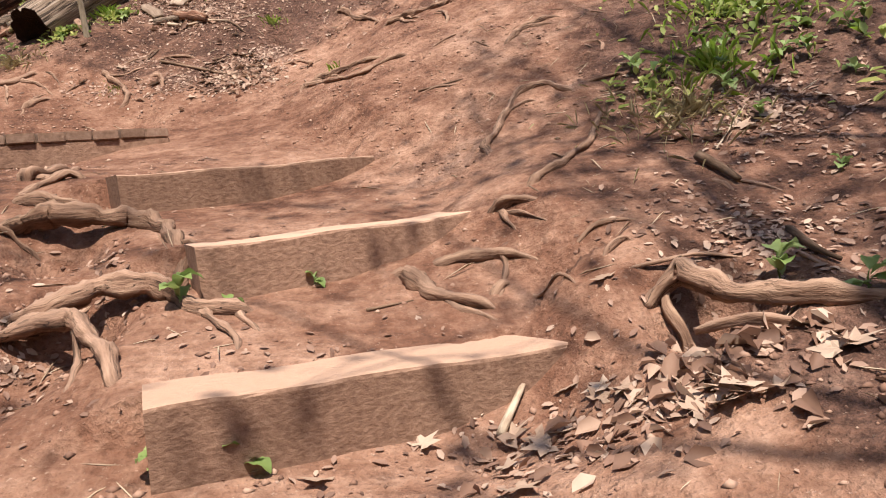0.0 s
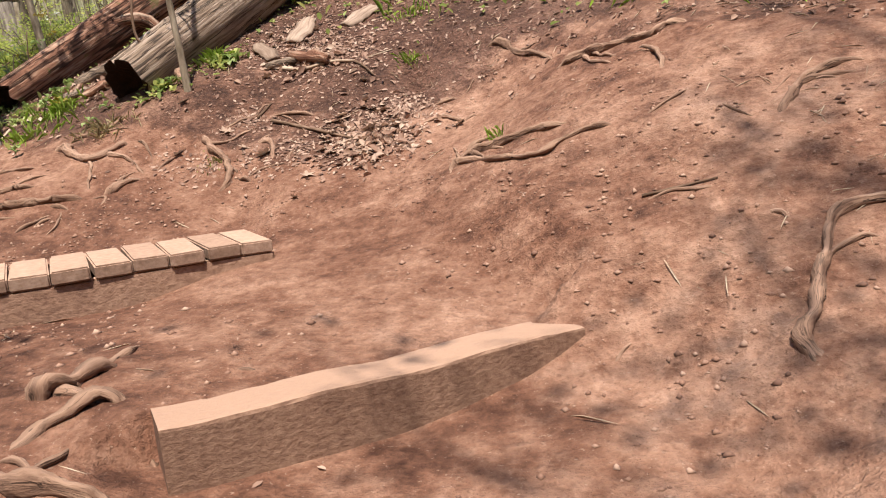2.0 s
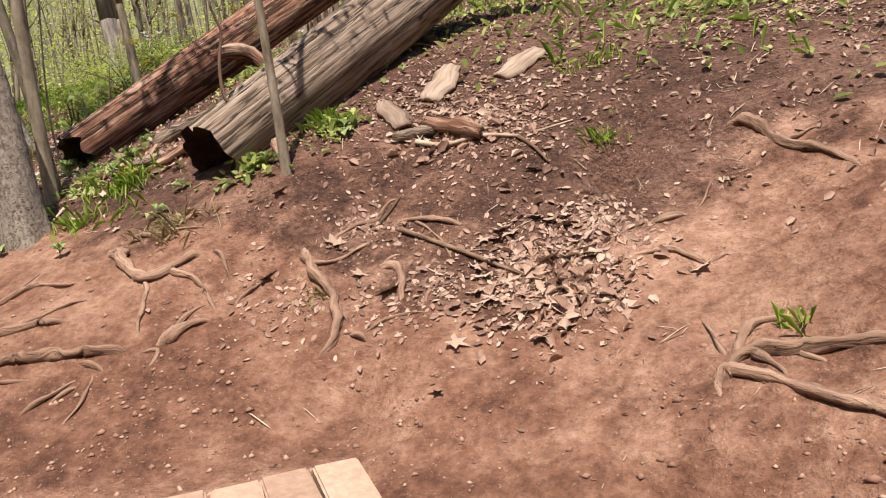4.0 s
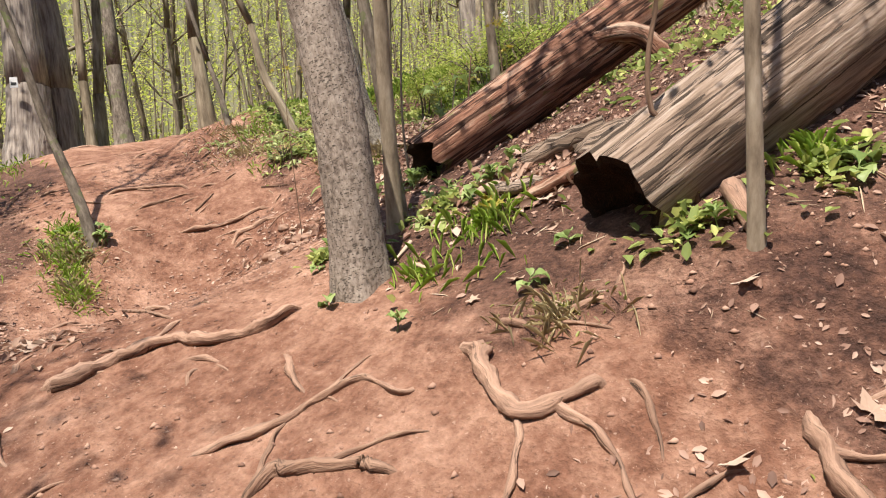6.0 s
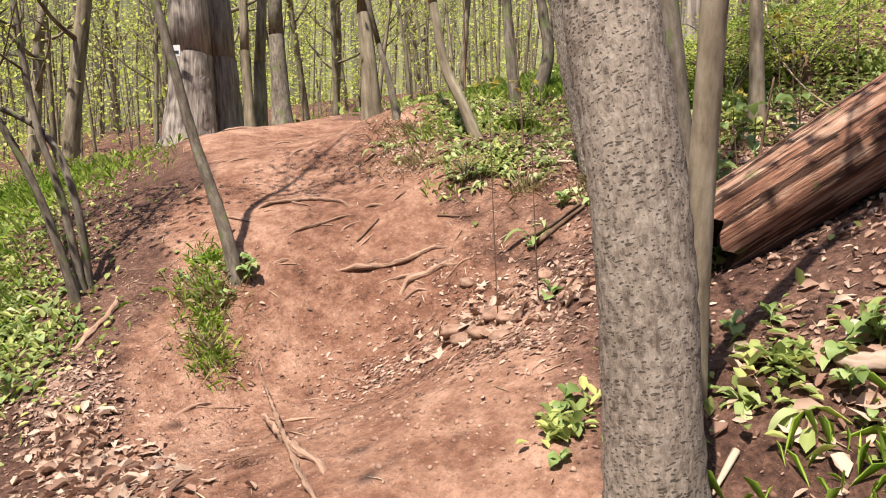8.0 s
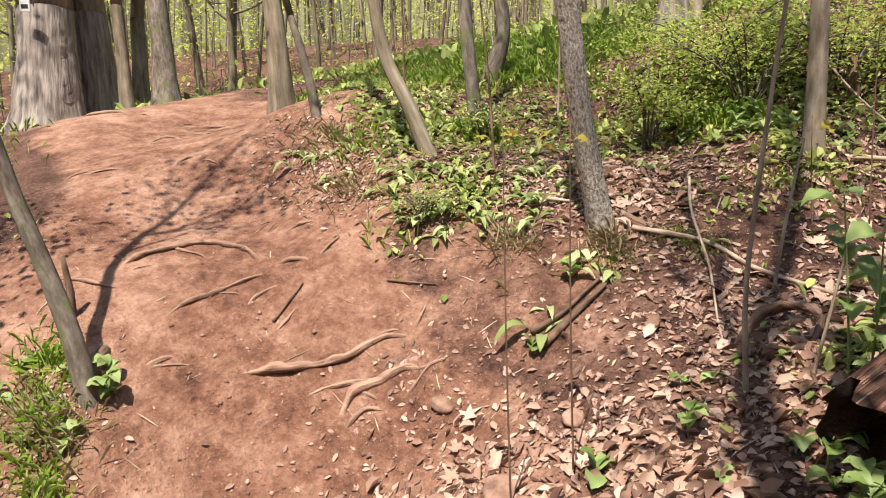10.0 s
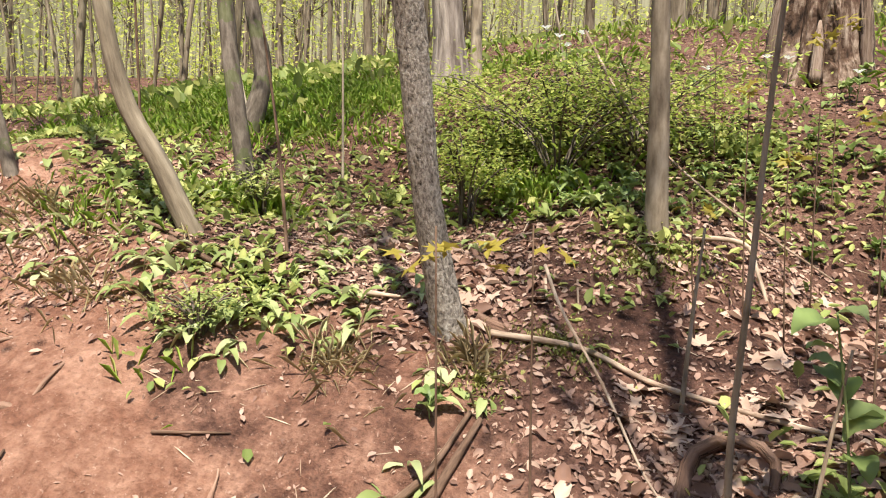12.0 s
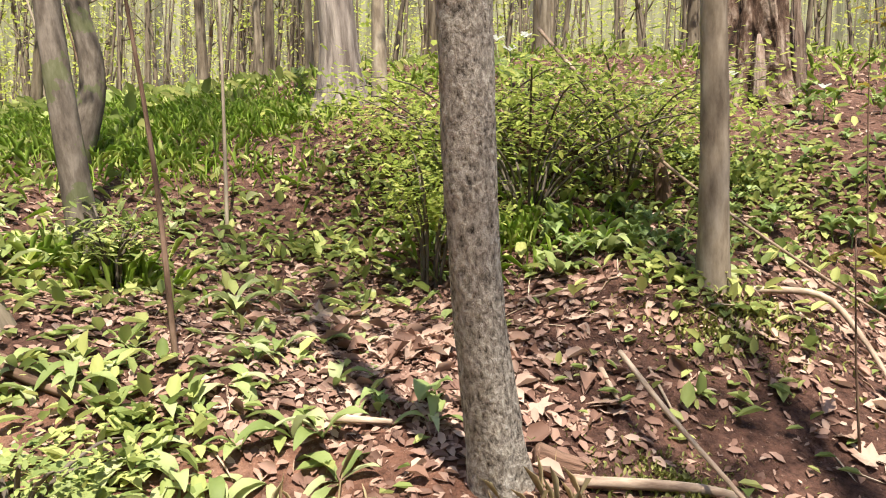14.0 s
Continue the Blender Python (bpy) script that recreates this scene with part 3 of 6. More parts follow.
# at the foot of the rise
ROOTS += [
    (0.02, [(-6.84, 6.32), (-5.84, 6.04), (-5.55, 6.01), (-5.28, 5.95)]),
    (0.02, [(-5.79, 5.48), (-5.96, 5.58), (-5.81, 5.62)]),
    (0.02, [(-5.49, 5.42), (-5.57, 5.49), (-5.46, 5.62)]),
    (0.016, [(-5.32, 5.45), (-5.31, 5.54)]),
    (0.02, [(-5.5, 5.3), (-5.59, 5.33), (-5.69, 5.36)]),
    (0.02, [(-7.67, 5.49), (-7.83, 5.71), (-8.09, 5.91), (-8.43, 5.78)]),
    (0.016, [(-7.33, 7.24), (-7.15, 7.43), (-6.9, 7.64)]),
    (0.018, [(-7.04, 7.26), (-7.02, 7.39), (-6.87, 7.49)]),
]
# on the upper trail
ROOTS += [
    (0.026, [(-8.52, 6.93), (-8.57, 7.07), (-8.58, 7.26), (-8.59, 7.42), (-8.39, 7.53), (-8.17, 7.54), (-8.04, 7.56)]),
    (0.024, [(-8.04, 7.56), (-7.93, 7.64), (-7.8, 7.73)]),
    # follows the leaning sapling's cast-shadow line, shaped as a thin root
    (0.016, [(-8.01, 6.92), (-8.02, 7.09), (-8, 7.29), (-7.98, 7.43), (-7.99, 7.54)]),
    (0.012, [(-7.82, 7.26), (-7.85, 7.39), (-7.82, 7.6)]),
    (0.01, [(-7.61, 7.31), (-7.63, 7.41), (-7.68, 7.54)]),
    (0.028, [(-7.61, 7.05), (-7.47, 7.22), (-7.34, 7.37), (-7.25, 7.49), (-7.18, 7.64), (-7.03, 7.78)]),
    (0.026, [(-7.07, 7.3), (-7.11, 7.39), (-7.05, 7.5), (-6.98, 7.6), (-6.91, 7.67)]),
    (0.014, [(-8.71, 6.64), (-8.57, 6.76), (-8.4, 6.86), (-8.29, 7)]),
    (0.024, [(-9.16, 6.58), (-9.12, 6.73), (-9.11, 6.86)]),
]
ROOTS += [
    (0.02, [(-10.47, 7.78), (-10.8, 8.18), (-10.36, 8.23)]),
    (0.018, [(-9.6, 7.67), (-9.69, 7.87), (-9.62, 7.97)]),
    (0.014, [(-8.26, 7.7), (-8.23, 7.87), (-8.06, 8.02)]),
    (0.016, [(-10.04, 7.12), (-9.97, 7.39), (-9.82, 7.65)]),
    (0.018, [(-7.82, 6.76), (-7.79, 6.87), (-7.78, 6.95)]),
    (0.02, [(-12.37, 7.85), (-12.03, 8.16), (-11.82, 8.45)]),
]
ROOTS += [
    (0.02, [(-10.9, 8.3), (-10.5, 8.5), (-10.1, 8.75)]),
    (0.02, [(-11.4, 8.4), (-11.1, 8.7), (-10.9, 9.1)]),
    (0.024, [(-0.86, 5.35), (-0.73, 5.70), (-0.4, 5.5)]),
]


def welt(x, y):
    """How far the clay swells up against the roots that lie in it."""
    z = np.zeros_like(x)
    for r, line in ROOTS:
        px, py = [q[0] for q in line], [q[1] for q in line]
        k = np.nonzero((x > min(px) - 0.25) & (x < max(px) + 0.25) & (y > min(py) - 0.25) & (y < max(py) + 0.25))[0]
        best = np.full(len(k), 9.0)
        for (ax, ay), (bx, by) in zip(line, line[1:]):
            dx, dy = bx - ax, by - ay
            f = np.clip(((x[k] - ax) * dx + (y[k] - ay) * dy) / (dx * dx + dy * dy), 0, 1)
            best = np.minimum(best, np.hypot(x[k] - ax - f * dx, y[k] - ay - f * dy))
        open_ = np.array([span(a, b) for a, b in zip(x[k], y[k])]) if len(k) and r > 0.03 else np.zeros(len(k))
        z[k] = np.maximum(z[k], 0.32 * r * np.exp(-(best / (1.8 * r + 0.012)) ** 2) * (open_ < 0.02))
    return z


def axis(core_a, core_b, step, far):
    core = np.arange(core_a, core_b, step)
    out, d, v = [], step, 0.0
    while v < far:
        d *= 1.16
        v += d
        out.append(v)
    return np.concatenate([core_a - np.array(out[::-1]), core, core[-1] + np.array(out)])


def worn_amount(x, y):
    t = 1 - smooth(0.75, 1.35, trail_distance(x, y) + 0.25 * rough(x, y, 0.5, 9))
    hill = (1 - smooth(1.2, 2.0, np.hypot((x + 0.2), (y - 4.8) * 0.85) + 0.45 * rough(x, y, 0.6, 11))) * 0.78
    bank = (1 - smooth(0.7, 1.3, np.hypot((x + 3.0) * 0.7, (y - 5.9) * 1.1) + 0.3 * rough(x, y, 0.4, 12))) * 0.4
    rise = (1 - smooth(0.6, 1.2, np.hypot((x - 1.1) * 0.8, (y - 2.9) * 0.7) + 0.4 * rough(x, y, 0.5, 13))) * 0.6
    edge = (1 - smooth(0.4, 0.9, np.hypot(x + 7.0, (y - 8.1) * 1.2) + 0.3 * rough(x, y, 0.4, 14))) * 0.55
    return np.clip(np.max([t, hill, bank, rise, edge], axis=0), 0, 1)


def build_ground():
    gx, gy = axis(-9.6, 1.9, 0.024, 140), axis(1.2, 9.6, 0.024, 140)
    X, Y = np.meshgrid(gx, gy)
    x, y = X.ravel(), Y.ravel()
    v = np.stack([x, y, relief(x, y) + welt(x, y)], 1).astype(np.float32)
    nx, ny = len(gx), len(gy)
    i = np.arange(nx * ny).reshape(ny, nx)
    q = np.stack([i[:-1, :-1], i[:-1, 1:], i[1:, 1:], i[1:, :-1]], -1).reshape(-1, 4)
    me = bpy.data.meshes.new("ground")
    me.vertices.add(len(v))
    me.vertices.foreach_set("co", v.ravel())
    me.loops.add(q.size)
    me.loops.foreach_set("vertex_index", q.ravel().astype(np.int32))
    me.polygons.add(len(q))
    me.polygons.foreach_set("loop_start", (np.arange(len(q)) * 4).astype(np.int32))
    me.update(calc_edges=True)
    me.polygons.foreach_set("use_smooth", [True] * len(q))
    at = me.attributes.new("worn", "FLOAT", "POINT")
    at.data.foreach_set("value", worn_amount(x, y).astype(np.float32))
    me.materials.append(SOIL)
    tagged(new("ground", me), "bare red clay slope with a worn woodland trail", "ground", kind="structure")


build_ground()


# ---- timber steps ----
def thing(name, at, label, category, group="", kind=""):
    e = new(name)
    e.location = at
    e.empty_display_size = 0.2
    return tagged(e, label, category, group, kind)


def timber_step(left, right, za, zb, seed):
    """A sawn square timber, its edges worn round, let into the slope."""
    a, b = Vector((*left, za)), Vector((*right, zb))
    along = (b - a)
    length = along.length
    along.normalize()
    back = Vector((-along.y, along.x, 0)).normalized()
    up = along.cross(back)
    rng = np.random.default_rng(seed)
    h, d, c = STEP_H + 0.10, STEP_D, 0.012
    ring = [(0, -h), (0, -c), (c * 0.3, -c * 0.3), (c, 0), (d - c, 0), (d, -c), (d, -h)]
    n = int(length / 0.05)
    verts, grain, faces = [], [], []
    for k in range(n + 1):
        s = length * k / n
        wear = 0.006 * math.sin(s * 3 + seed) + 0.004 * math.sin(s * 11 + seed)
        for (u, w) in ring:
            dw = (wear - 0.004 * rng.random()) if w > -0.05 else 0
            verts.append(a + along * s + back * (u + 0.003 * (rng.random() - 0.5)) + up * (w + dw))
            grain.append((s + seed, u, w))
    m = len(ring)
    for k in range(n):
        for j in range(m):
            q, r = k * m + j, k * m + (j + 1) % m
            faces.append((q, q + m, r + m, r))
    faces += [tuple(range(m)), tuple(range((n + 1) * m - 1, n * m - 1, -1))]
    ob = piece("timber_step", mesh_of("timber_step", verts, faces, grain, False), TIMBER)
    return tagged(ob, "weathered square timber step let into the clay slope", "step", "timber steps on the trail")


for k, (left, right, za, zb) in enumerate(STEPS[:3]):
    timber_step(left, right, za, zb, k + 1)


def paver_step(left, right, za, zb):
    """The top step: a sunk kerb timber with a row of paving stones laid across it."""
    a, b = Vector((*left, za)), Vector((*right, zb))
    along = (b - a).normalized()
    back = Vector((-along.y, along.x, 0)).normalized()
    up = along.cross(back)
    e = thing("paver_step", a, "top step of pale paving stones on a sunk timber", "step", "timber steps on the trail")
    kerb = bmesh.new()
    bmesh.ops.create_cube(kerb, size=1)
    length = (b - a).length
    bmesh.ops.scale(kerb, vec=(length, 0.13, 0.22), verts=kerb.verts)
    bmesh.ops.subdivide_edges(kerb, edges=kerb.edges[:], cuts=4)
    bmesh.ops.bevel(kerb, geom=[q for q in kerb.edges if q.calc_face_angle(0) > 1], offset=0.01, segments=2, affect="EDGES")
    frame_ = Matrix((along, back, up)).transposed().to_4x4()
    me = bpy.data.meshes.new("kerb")
    kerb.to_mesh(me)
    kerb.free()
    at = me.attributes.new("grain", "FLOAT_VECTOR", "POINT")
    at.data.foreach_set("vector", np.array([tuple(v.co) for v in me.vertices], np.float32).ravel())
    ob = piece("kerb", me, TIMBER, e, "sunk clay-washed timber")
    ob.matrix_basis = Matrix.Translation(along * length / 2 + back * 0.085 - up * 0.155) @ frame_
    n = 9
    for k in range(n):
        bm = bmesh.new()
        bmesh.ops.create_cube(bm, size=1)
        w = length / n - 0.008
        bmesh.ops.scale(bm, vec=(w, 0.50, 0.058), verts=bm.verts)
        bmesh.ops.bevel(bm, geom=bm.edges[:], offset=0.007, segments=2, affect="EDGES")
        me = bpy.data.meshes.new("paving_stone")
        bm.to_mesh(me)
        bm.free()
        at = me.attributes.new("grain", "FLOAT_VECTOR", "POINT")
        at.data.foreach_set("vector", np.array([tuple(v.co + Vector((k, 0, 0))) for v in me.vertices], np.float32).ravel())
        ob = piece("paving_stone", me, PAVER, e)
        ob.matrix_basis = Matrix.Translation(along * (length * (k + 0.5) / n) + back * (0.249 + 0.006 * (k % 3)) + up * (0.004 + 0.003 * (k % 2))) @ frame_ @ pose(0, 0, 0, 6.0, 0.8 * ((k * 7) % 3 - 1), 1.2 * ((k * 5) % 3 - 1))


paver_step(*STEPS[3])


# ---- trees ----
def limbs_of(points, radii, count, low, reach, rng, thin=0.45):
    """Side limbs with twigs, from the upper trunk: tubes and the twig ends."""
    p, r = spline(points, radii, 0.25)
    tubes, tips = [], []
    for k in range(count):
        f = low + (1 - low) * (k + rng.random()) / count
        i = min(int(f * (len(p) - 1)), len(p) - 2)
        az, up = rng.random() * 6.283, 0.35 + 0.5 * rng.random()
        size = reach * (1.15 - f) * (0.6 + 0.7 * rng.random())
        d = np.array([math.cos(az) * math.cos(up), math.sin(az) * math.cos(up), math.sin(up)])
        side = np.cross(d, (0, 0, 1.0)) * (rng.random() - 0.5)
        line = [p[i], p[i] + d * size * 0.35 + side * size * 0.1, p[i] + d * size * 0.7 + np.array((0, 0, 0.12 * size)), p[i] + (d + side * 0.3) * size + np.array((0, 0, 0.25 * size))]
        r0 = max(r[i] * thin, 0.008)
        tubes.append(tube(line, [r0, r0 * 0.7, r0 * 0.45, r0 * 0.2], 5, 0.3, 0.05, k))
        for q in range(4):
            b = line[1 + q // 2] * 0.5 + line[2 + q // 2] * 0.5 if q < 4 else line[-1]
            e = b + np.array([rng.normal() * 0.3, rng.normal() * 0.3, 0.1 + 0.35 * rng.random()]) * size * 0.7
            tubes.append(tube([b, (b + e) / 2 + rng.normal(0, 0.03, 3) * size, e], [r0 * 0.4, r0 * 0.28, r0 * 0.12], 4, 0.4, 0, k + q))
            tips.append(e)
            tips.append((b + e) / 2)
        tips.append(line[-1])
    return tubes, tips


def crown_mesh(name, tips, per_tip, spread, size, rng):
    c = np.repeat(np.array(tips), per_tip, axis=0)
    w = c + rng.normal(0, spread, c.shape)
    n = len(w)
    return leaves_mesh(name, w, size * (0.6 + 0.8 * rng.random(n)), rng.random(n) * 6.283, rng.normal(-0.3, 0.5, n), 1.3)


def tree(points, radii, bark, label, sides=12, height=9.0, limbs=14, low=0.35, reach=2.2, per_tip=6, leaf=0.055, seed=0, flare=0.35, ridges=0.0, name="tree", category="tree", leafy=CANOPY, step=0.06, wobble=0.05, group=""):
    """A trunk through the points, carried on upwards to its full height, with limbs and a thin spring crown."""
    rng = np.random.default_rng(seed + 100)
    base = np.array(points[0], float)
    pts = [np.array(q, float) - base for q in points]
    lean = (pts[-1] - pts[0]) / np.linalg.norm(pts[-1] - pts[0])
    rads = list(radii)
    while pts[-1][2] < height:
        lean = lean + np.array((rng.normal(0, 0.05), rng.normal(0, 0.05), 0.12))
        lean /= np.linalg.norm(lean)
        pts.append(pts[-1] + lean * 1.2)
        rads.append(max(rads[-1] * 0.86, 0.008))
    pts[0] = pts[0] - np.array((0, 0, 0.12))
    e = thing(name, base, label, category, group)
    fine = len(points)
    t1 = tube(pts[:fine], rads[:fine], sides, step, wobble, seed, ridges, flare, False)
    t2 = tube(pts[fine - 1:], rads[fine - 1:], 8, 0.4, 0.03, seed)
    piece("trunk", mesh_of("trunk", *joined([t1, t2])), bark, e)
    if limbs:
        tubes, tips = limbs_of(pts, rads, limbs, low, reach, rng)
        if group == "woodland trees":
            piece("limbwork", mesh_of("limbwork", *joined(tubes)), bark, e)["kind"] = "stuff"
        else:
            for k in range(0, len(tubes), 5):
                piece("branch", mesh_of("branch", *joined(tubes[k:k + 5])), bark, e)
        if per_tip:
            piece("crown", crown_mesh("crown", tips, per_tip, 0.22, leaf, rng), leafy, e, "sparse pale green spring leaves")
    return e


tree([(-4.40, 6.36, 2.82), (-4.44, 6.34, 3.35), (-4.50, 6.32, 3.80), (-4.58, 6.30, 4.20)], [0.125, 0.113, 0.109, 0.106], BARK_PITTED,
     "leaning grey tree with pitted bark beside the trail", 28, 11, 16, 0.45, 2.6, 7, 0.06, seed=1, flare=0.3, step=0.03)
tree([(-4.62, 6.78, 3.00), (-4.58, 6.73, 3.63), (-4.53, 6.68, 4.26)], [0.042, 0.038, 0.035], BARK_SMOOTH, "slim pale sapling beside the rotten log", 12, 6, 9, 0.35, 1.4, 6, seed=2)
tree([(-4.64, 6.86, 3.02), (-4.69, 6.80, 3.70), (-4.77, 6.74, 4.40)], [0.036, 0.032, 0.03], BARK_DARK, "slim dark leaning sapling beside the rotten log", 10, 6, 9, 0.35, 1.4, 6, seed=3)
tree([(-2.80, 6.52, 2.97), (-2.77, 6.45, 3.42), (-2.74, 6.37, 4.02)], [0.026, 0.022, 0.021], BARK_SMOOTH, "thin straight sapling in front of the grey log", 10, 4.5, 7, 0.4, 1.1, 5, seed=4)
tree([(-7.78, 6.57, 2.94), (-7.88, 6.52, 3.27), (-8.04, 6.40, 3.83), (-8.12, 6.30, 4.36), (-8.26, 6.18, 5.00)], [0.045, 0.04, 0.034, 0.03, 0.028], BARK_DARK,
     "thin dark leaning sapling in the middle of the trail", 12, 6, 9, 0.4, 1.5, 6, seed=5)
tree([(-6.685, 8.615, 3.625), (-6.733, 8.44, 4.10), (-6.75, 8.28, 4.71), (-6.78, 8.10, 5.30)], [0.066, 0.051, 0.049, 0.047], BARK_ROUGH,
     "rough grey young tree at the edge of the slope", 24, 9, 12, 0.4, 2.0, 6, seed=6, step=0.03, wobble=0.07)
tree([(-7.90, 8.70, 3.74), (-8.15, 8.62, 4.16), (-8.33, 8.57, 4.48), (-8.48, 8.56, 5.00)], [0.056, 0.045, 0.04, 0.036], BARK_FAR,
     "bent grey young tree among the green herbs", 14, 8, 11, 0.4, 1.8, 6, seed=7)
tree([(-8.10, 9.21, 3.90), (-8.21, 9.22, 4.34), (-8.29, 9.23, 4.75), (-8.35, 9.25, 5.13)], [0.058, 0.048, 0.044, 0.04], BARK_DARK,
     "dark young tree among the green herbs", 12, 8, 11, 0.4, 1.8, 6, seed=8)
tree([(-9.04, 10.25, 4.39), (-8.96, 10.35, 4.79), (-9.04, 10.35, 5.17), (-9.10, 10.35, 5.42)], [0.08, 0.06, 0.055, 0.05], BARK_DARK, "crooked dark young tree on the grassy rise", 10, 7, 10, 0.4, 1.8, 6, seed=9)
tree([(-6.10, 9.53, 3.94), (-6.12, 9.50, 4.44), (-6.15, 9.47, 5.04)], [0.052, 0.044, 0.038], BARK_SMOOTH, "slim pale young tree beside the shrub", 14, 8, 10, 0.4, 1.8, 6, seed=10)
tree([(-8.02, 11.51, 4.80), (-8.07, 11.53, 5.21), (-8.12, 11.55, 5.60)], [0.16, 0.125, 0.12], BARK_BIG, "grey tree with a flared foot on the rise", 16, 13, 14, 0.45, 3.2, 7, seed=11, flare=0.6)
tree([(-7.71, 11.26, 4.82), (-7.74, 11.29, 5.16), (-7.76, 11.33, 5.51)], [0.05, 0.042, 0.04], BARK_SMOOTH, "slim grey tree beside the flared tree", 10, 9, 10, 0.4, 1.8, 6, seed=12)
tree([(-10.10, 8.92, gz(-10.10, 8.92)), (-10.22, 8.94, 4.7), (-10.35, 8.96, 5.25)], [0.11, 0.085, 0.075], BARK_FAR, "grey young tree beside the top of the trail", 12, 9, 11, 0.4, 2.2, 6, seed=13)
tree([(-9.21, 8.68, gz(-9.21, 8.68)), (-9.37, 8.66, 4.48), (-9.49, 8.63, 4.80)], [0.035, 0.03, 0.026], BARK_DARK, "thin dark sapling above the trail bank", 10, 5.5, 8, 0.4, 1.3, 6, seed=14)


def upright(x, y, dx, dy, h=1.4):
    z = gz(x, y)
    return [(x, y, z), (x + dx * 0.5, y + dy * 0.5, z + h * 0.5), (x + dx, y + dy, z + h)]


tree(upright(-14.66, 8.36, -0.22, 0.14), [0.42, 0.35, 0.33], BARK_BIG, "thick furrowed old tree at the top of the trail", 24, 16, 16, 0.4, 4.5, 7, seed=15, ridges=0.05)
tree(upright(-15.03, 9.06, -0.29, 0.05), [0.33, 0.28, 0.26], BARK_BIG, "thick dark tree at the top of the trail", 20, 16, 14, 0.4, 4, 7, seed=16, ridges=0.05)
tree(upright(-14.33, 9.21, -0.27, 0.04), [0.1, 0.08, 0.075], BARK_FAR, "slim tree between the old trees", 12, 11, 11, 0.4, 2.2, 6, seed=17)
tree(upright(-13.60, 9.42, -0.30, 0.06), [0.17, 0.125, 0.115], BARK_DARK, "dark tree with a spreading foot at the trail", 14, 12, 12, 0.4, 2.5, 6, seed=18, flare=0.6)
tree(upright(-15.56, 9.87, -0.24, 0.10), [0.13, 0.11, 0.1], BARK_FAR, "slim grey tree behind the old trees", 12, 12, 12, 0.4, 2.4, 6, seed=19)
for k, line in enumerate(([(-8.37, 5.75, 2.83), (-8.54, 5.59, 3.43), (-8.73, 5.40, 3.96), (-8.89, 5.22, 4.27)],
                          [(-8.46, 5.79, 2.86), (-8.57, 5.71, 3.43), (-8.71, 5.59, 4.04), (-8.87, 5.51, 5.08)],
                          [(-8.49, 5.83, 2.88), (-8.55, 5.79, 3.38), (-8.70, 5.66, 3.86), (-8.96, 5.32, 4.10)])):
    tree(line, [0.03, 0.026, 0.022, 0.02], BARK_DARK, "thin dark bent shrub stem at the trail edge", 8, 4.2, 8, 0.3, 1.0, 6, seed=20 + k, name="bush", category="shrub", group="bent stems at the trail edge")


# ---- fallen logs ----
def log(name, a, b, ra, rb, seed, wood, label, hollow=0.0, skew=(0, 0, 0), sides=40, ragged=0.05):
    a, b = np.array(a, float), np.array(b, float)
    rng = np.random.default_rng(seed)
    e = thing(name, a, label, "log", "fallen logs")
    axis_ = b - a
    length = np.linalg.norm(axis_)
    d = axis_ / length
    u = np.cross(d, (0, 0, 1.0))
    u /= np.linalg.norm(u)
    w = np.cross(u, d)
    n = int(length / 0.05)
    ang = np.arange(sides) * 2 * math.pi / sides
    cut = ragged * (0.5 + 0.5 * np.sin(np.arange(sides) * 0.9 + seed) * np.sin(np.arange(sides) * 0.37)) + 0.012 * rng.random(sides)
    groove = rng.random(sides)
    groove = np.where(groove < 0.16, -0.13, 0.03 * np.sin(np.arange(sides) * 2.3))
    verts, grain, faces = [], [], []
    skew = np.array(skew, float)
    for k in range(n + 1):
        s = length * k / n
        r = ra + (rb - ra) * k / n
        drift = 0.35 * math.sin(s * 0.9 + seed)
        g = r * (1 + groove * (0.6 + 0.5 * np.sin(s * 2.1 + np.arange(sides))) + 0.05 * np.sin(ang * 2 + drift) + 0.05 * np.sin(ang * 3 - s * 1.3) + 0.025 * (rng.random(sides) - 0.5))
        ring = np.outer(np.cos(ang) * g, u) + np.outer(np.sin(ang) * g, w)
        shift = (ring @ skew)[:, None] * d * max(0, 1 - s / 0.8)
        trim = (cut * max(0, 1 - s / 0.15))[:, None] * -d
        verts.append(d * s + ring + shift + trim)
        grain.append(np.stack([np.cos(ang) * r, np.sin(ang) * r, np.full(sides, s)], 1))
    for k in range(n):
        for j in range(sides):
            p, q = k * sides + j, k * sides + (j + 1) % sides
            faces.append((p, q, q + sides, p + sides))
    faces.append(tuple(range(n * sides, (n + 1) * sides)))
    piece("bole", mesh_of("bole", np.vstack(verts), faces, np.vstack(grain)), wood, e)
    # the broken end, hollowed out
    rim = verts[0]
    rings, gr = [rim * 0.995], [grain[0]]
    for f, deep in ((0.86, 0.02), (0.7, 0.5), (0.45, 0.9), (0.15, 1.0)):
        rings.append(rim * f + d * hollow * deep + rng.normal(0, 0.008, rim.shape))
        gr.append(np.stack([np.cos(ang) * f, np.sin(ang) * f, np.full(sides, deep)], 1))
    faces = []
    for k in range(len(rings) - 1):
        for j in range(sides):
            p, q = k * sides + j, k * sides + (j + 1) % sides
            faces.append((p, p + sides, q + sides, q))
    faces.append(tuple(range((len(rings) - 1) * sides, len(rings) * sides))[::-1])
    piece("broken_end", mesh_of("broken_end", np.vstack(rings), faces, np.vstack(gr)), LOG_END, e, "rotten hollow end with its shade painted dark")
    return e


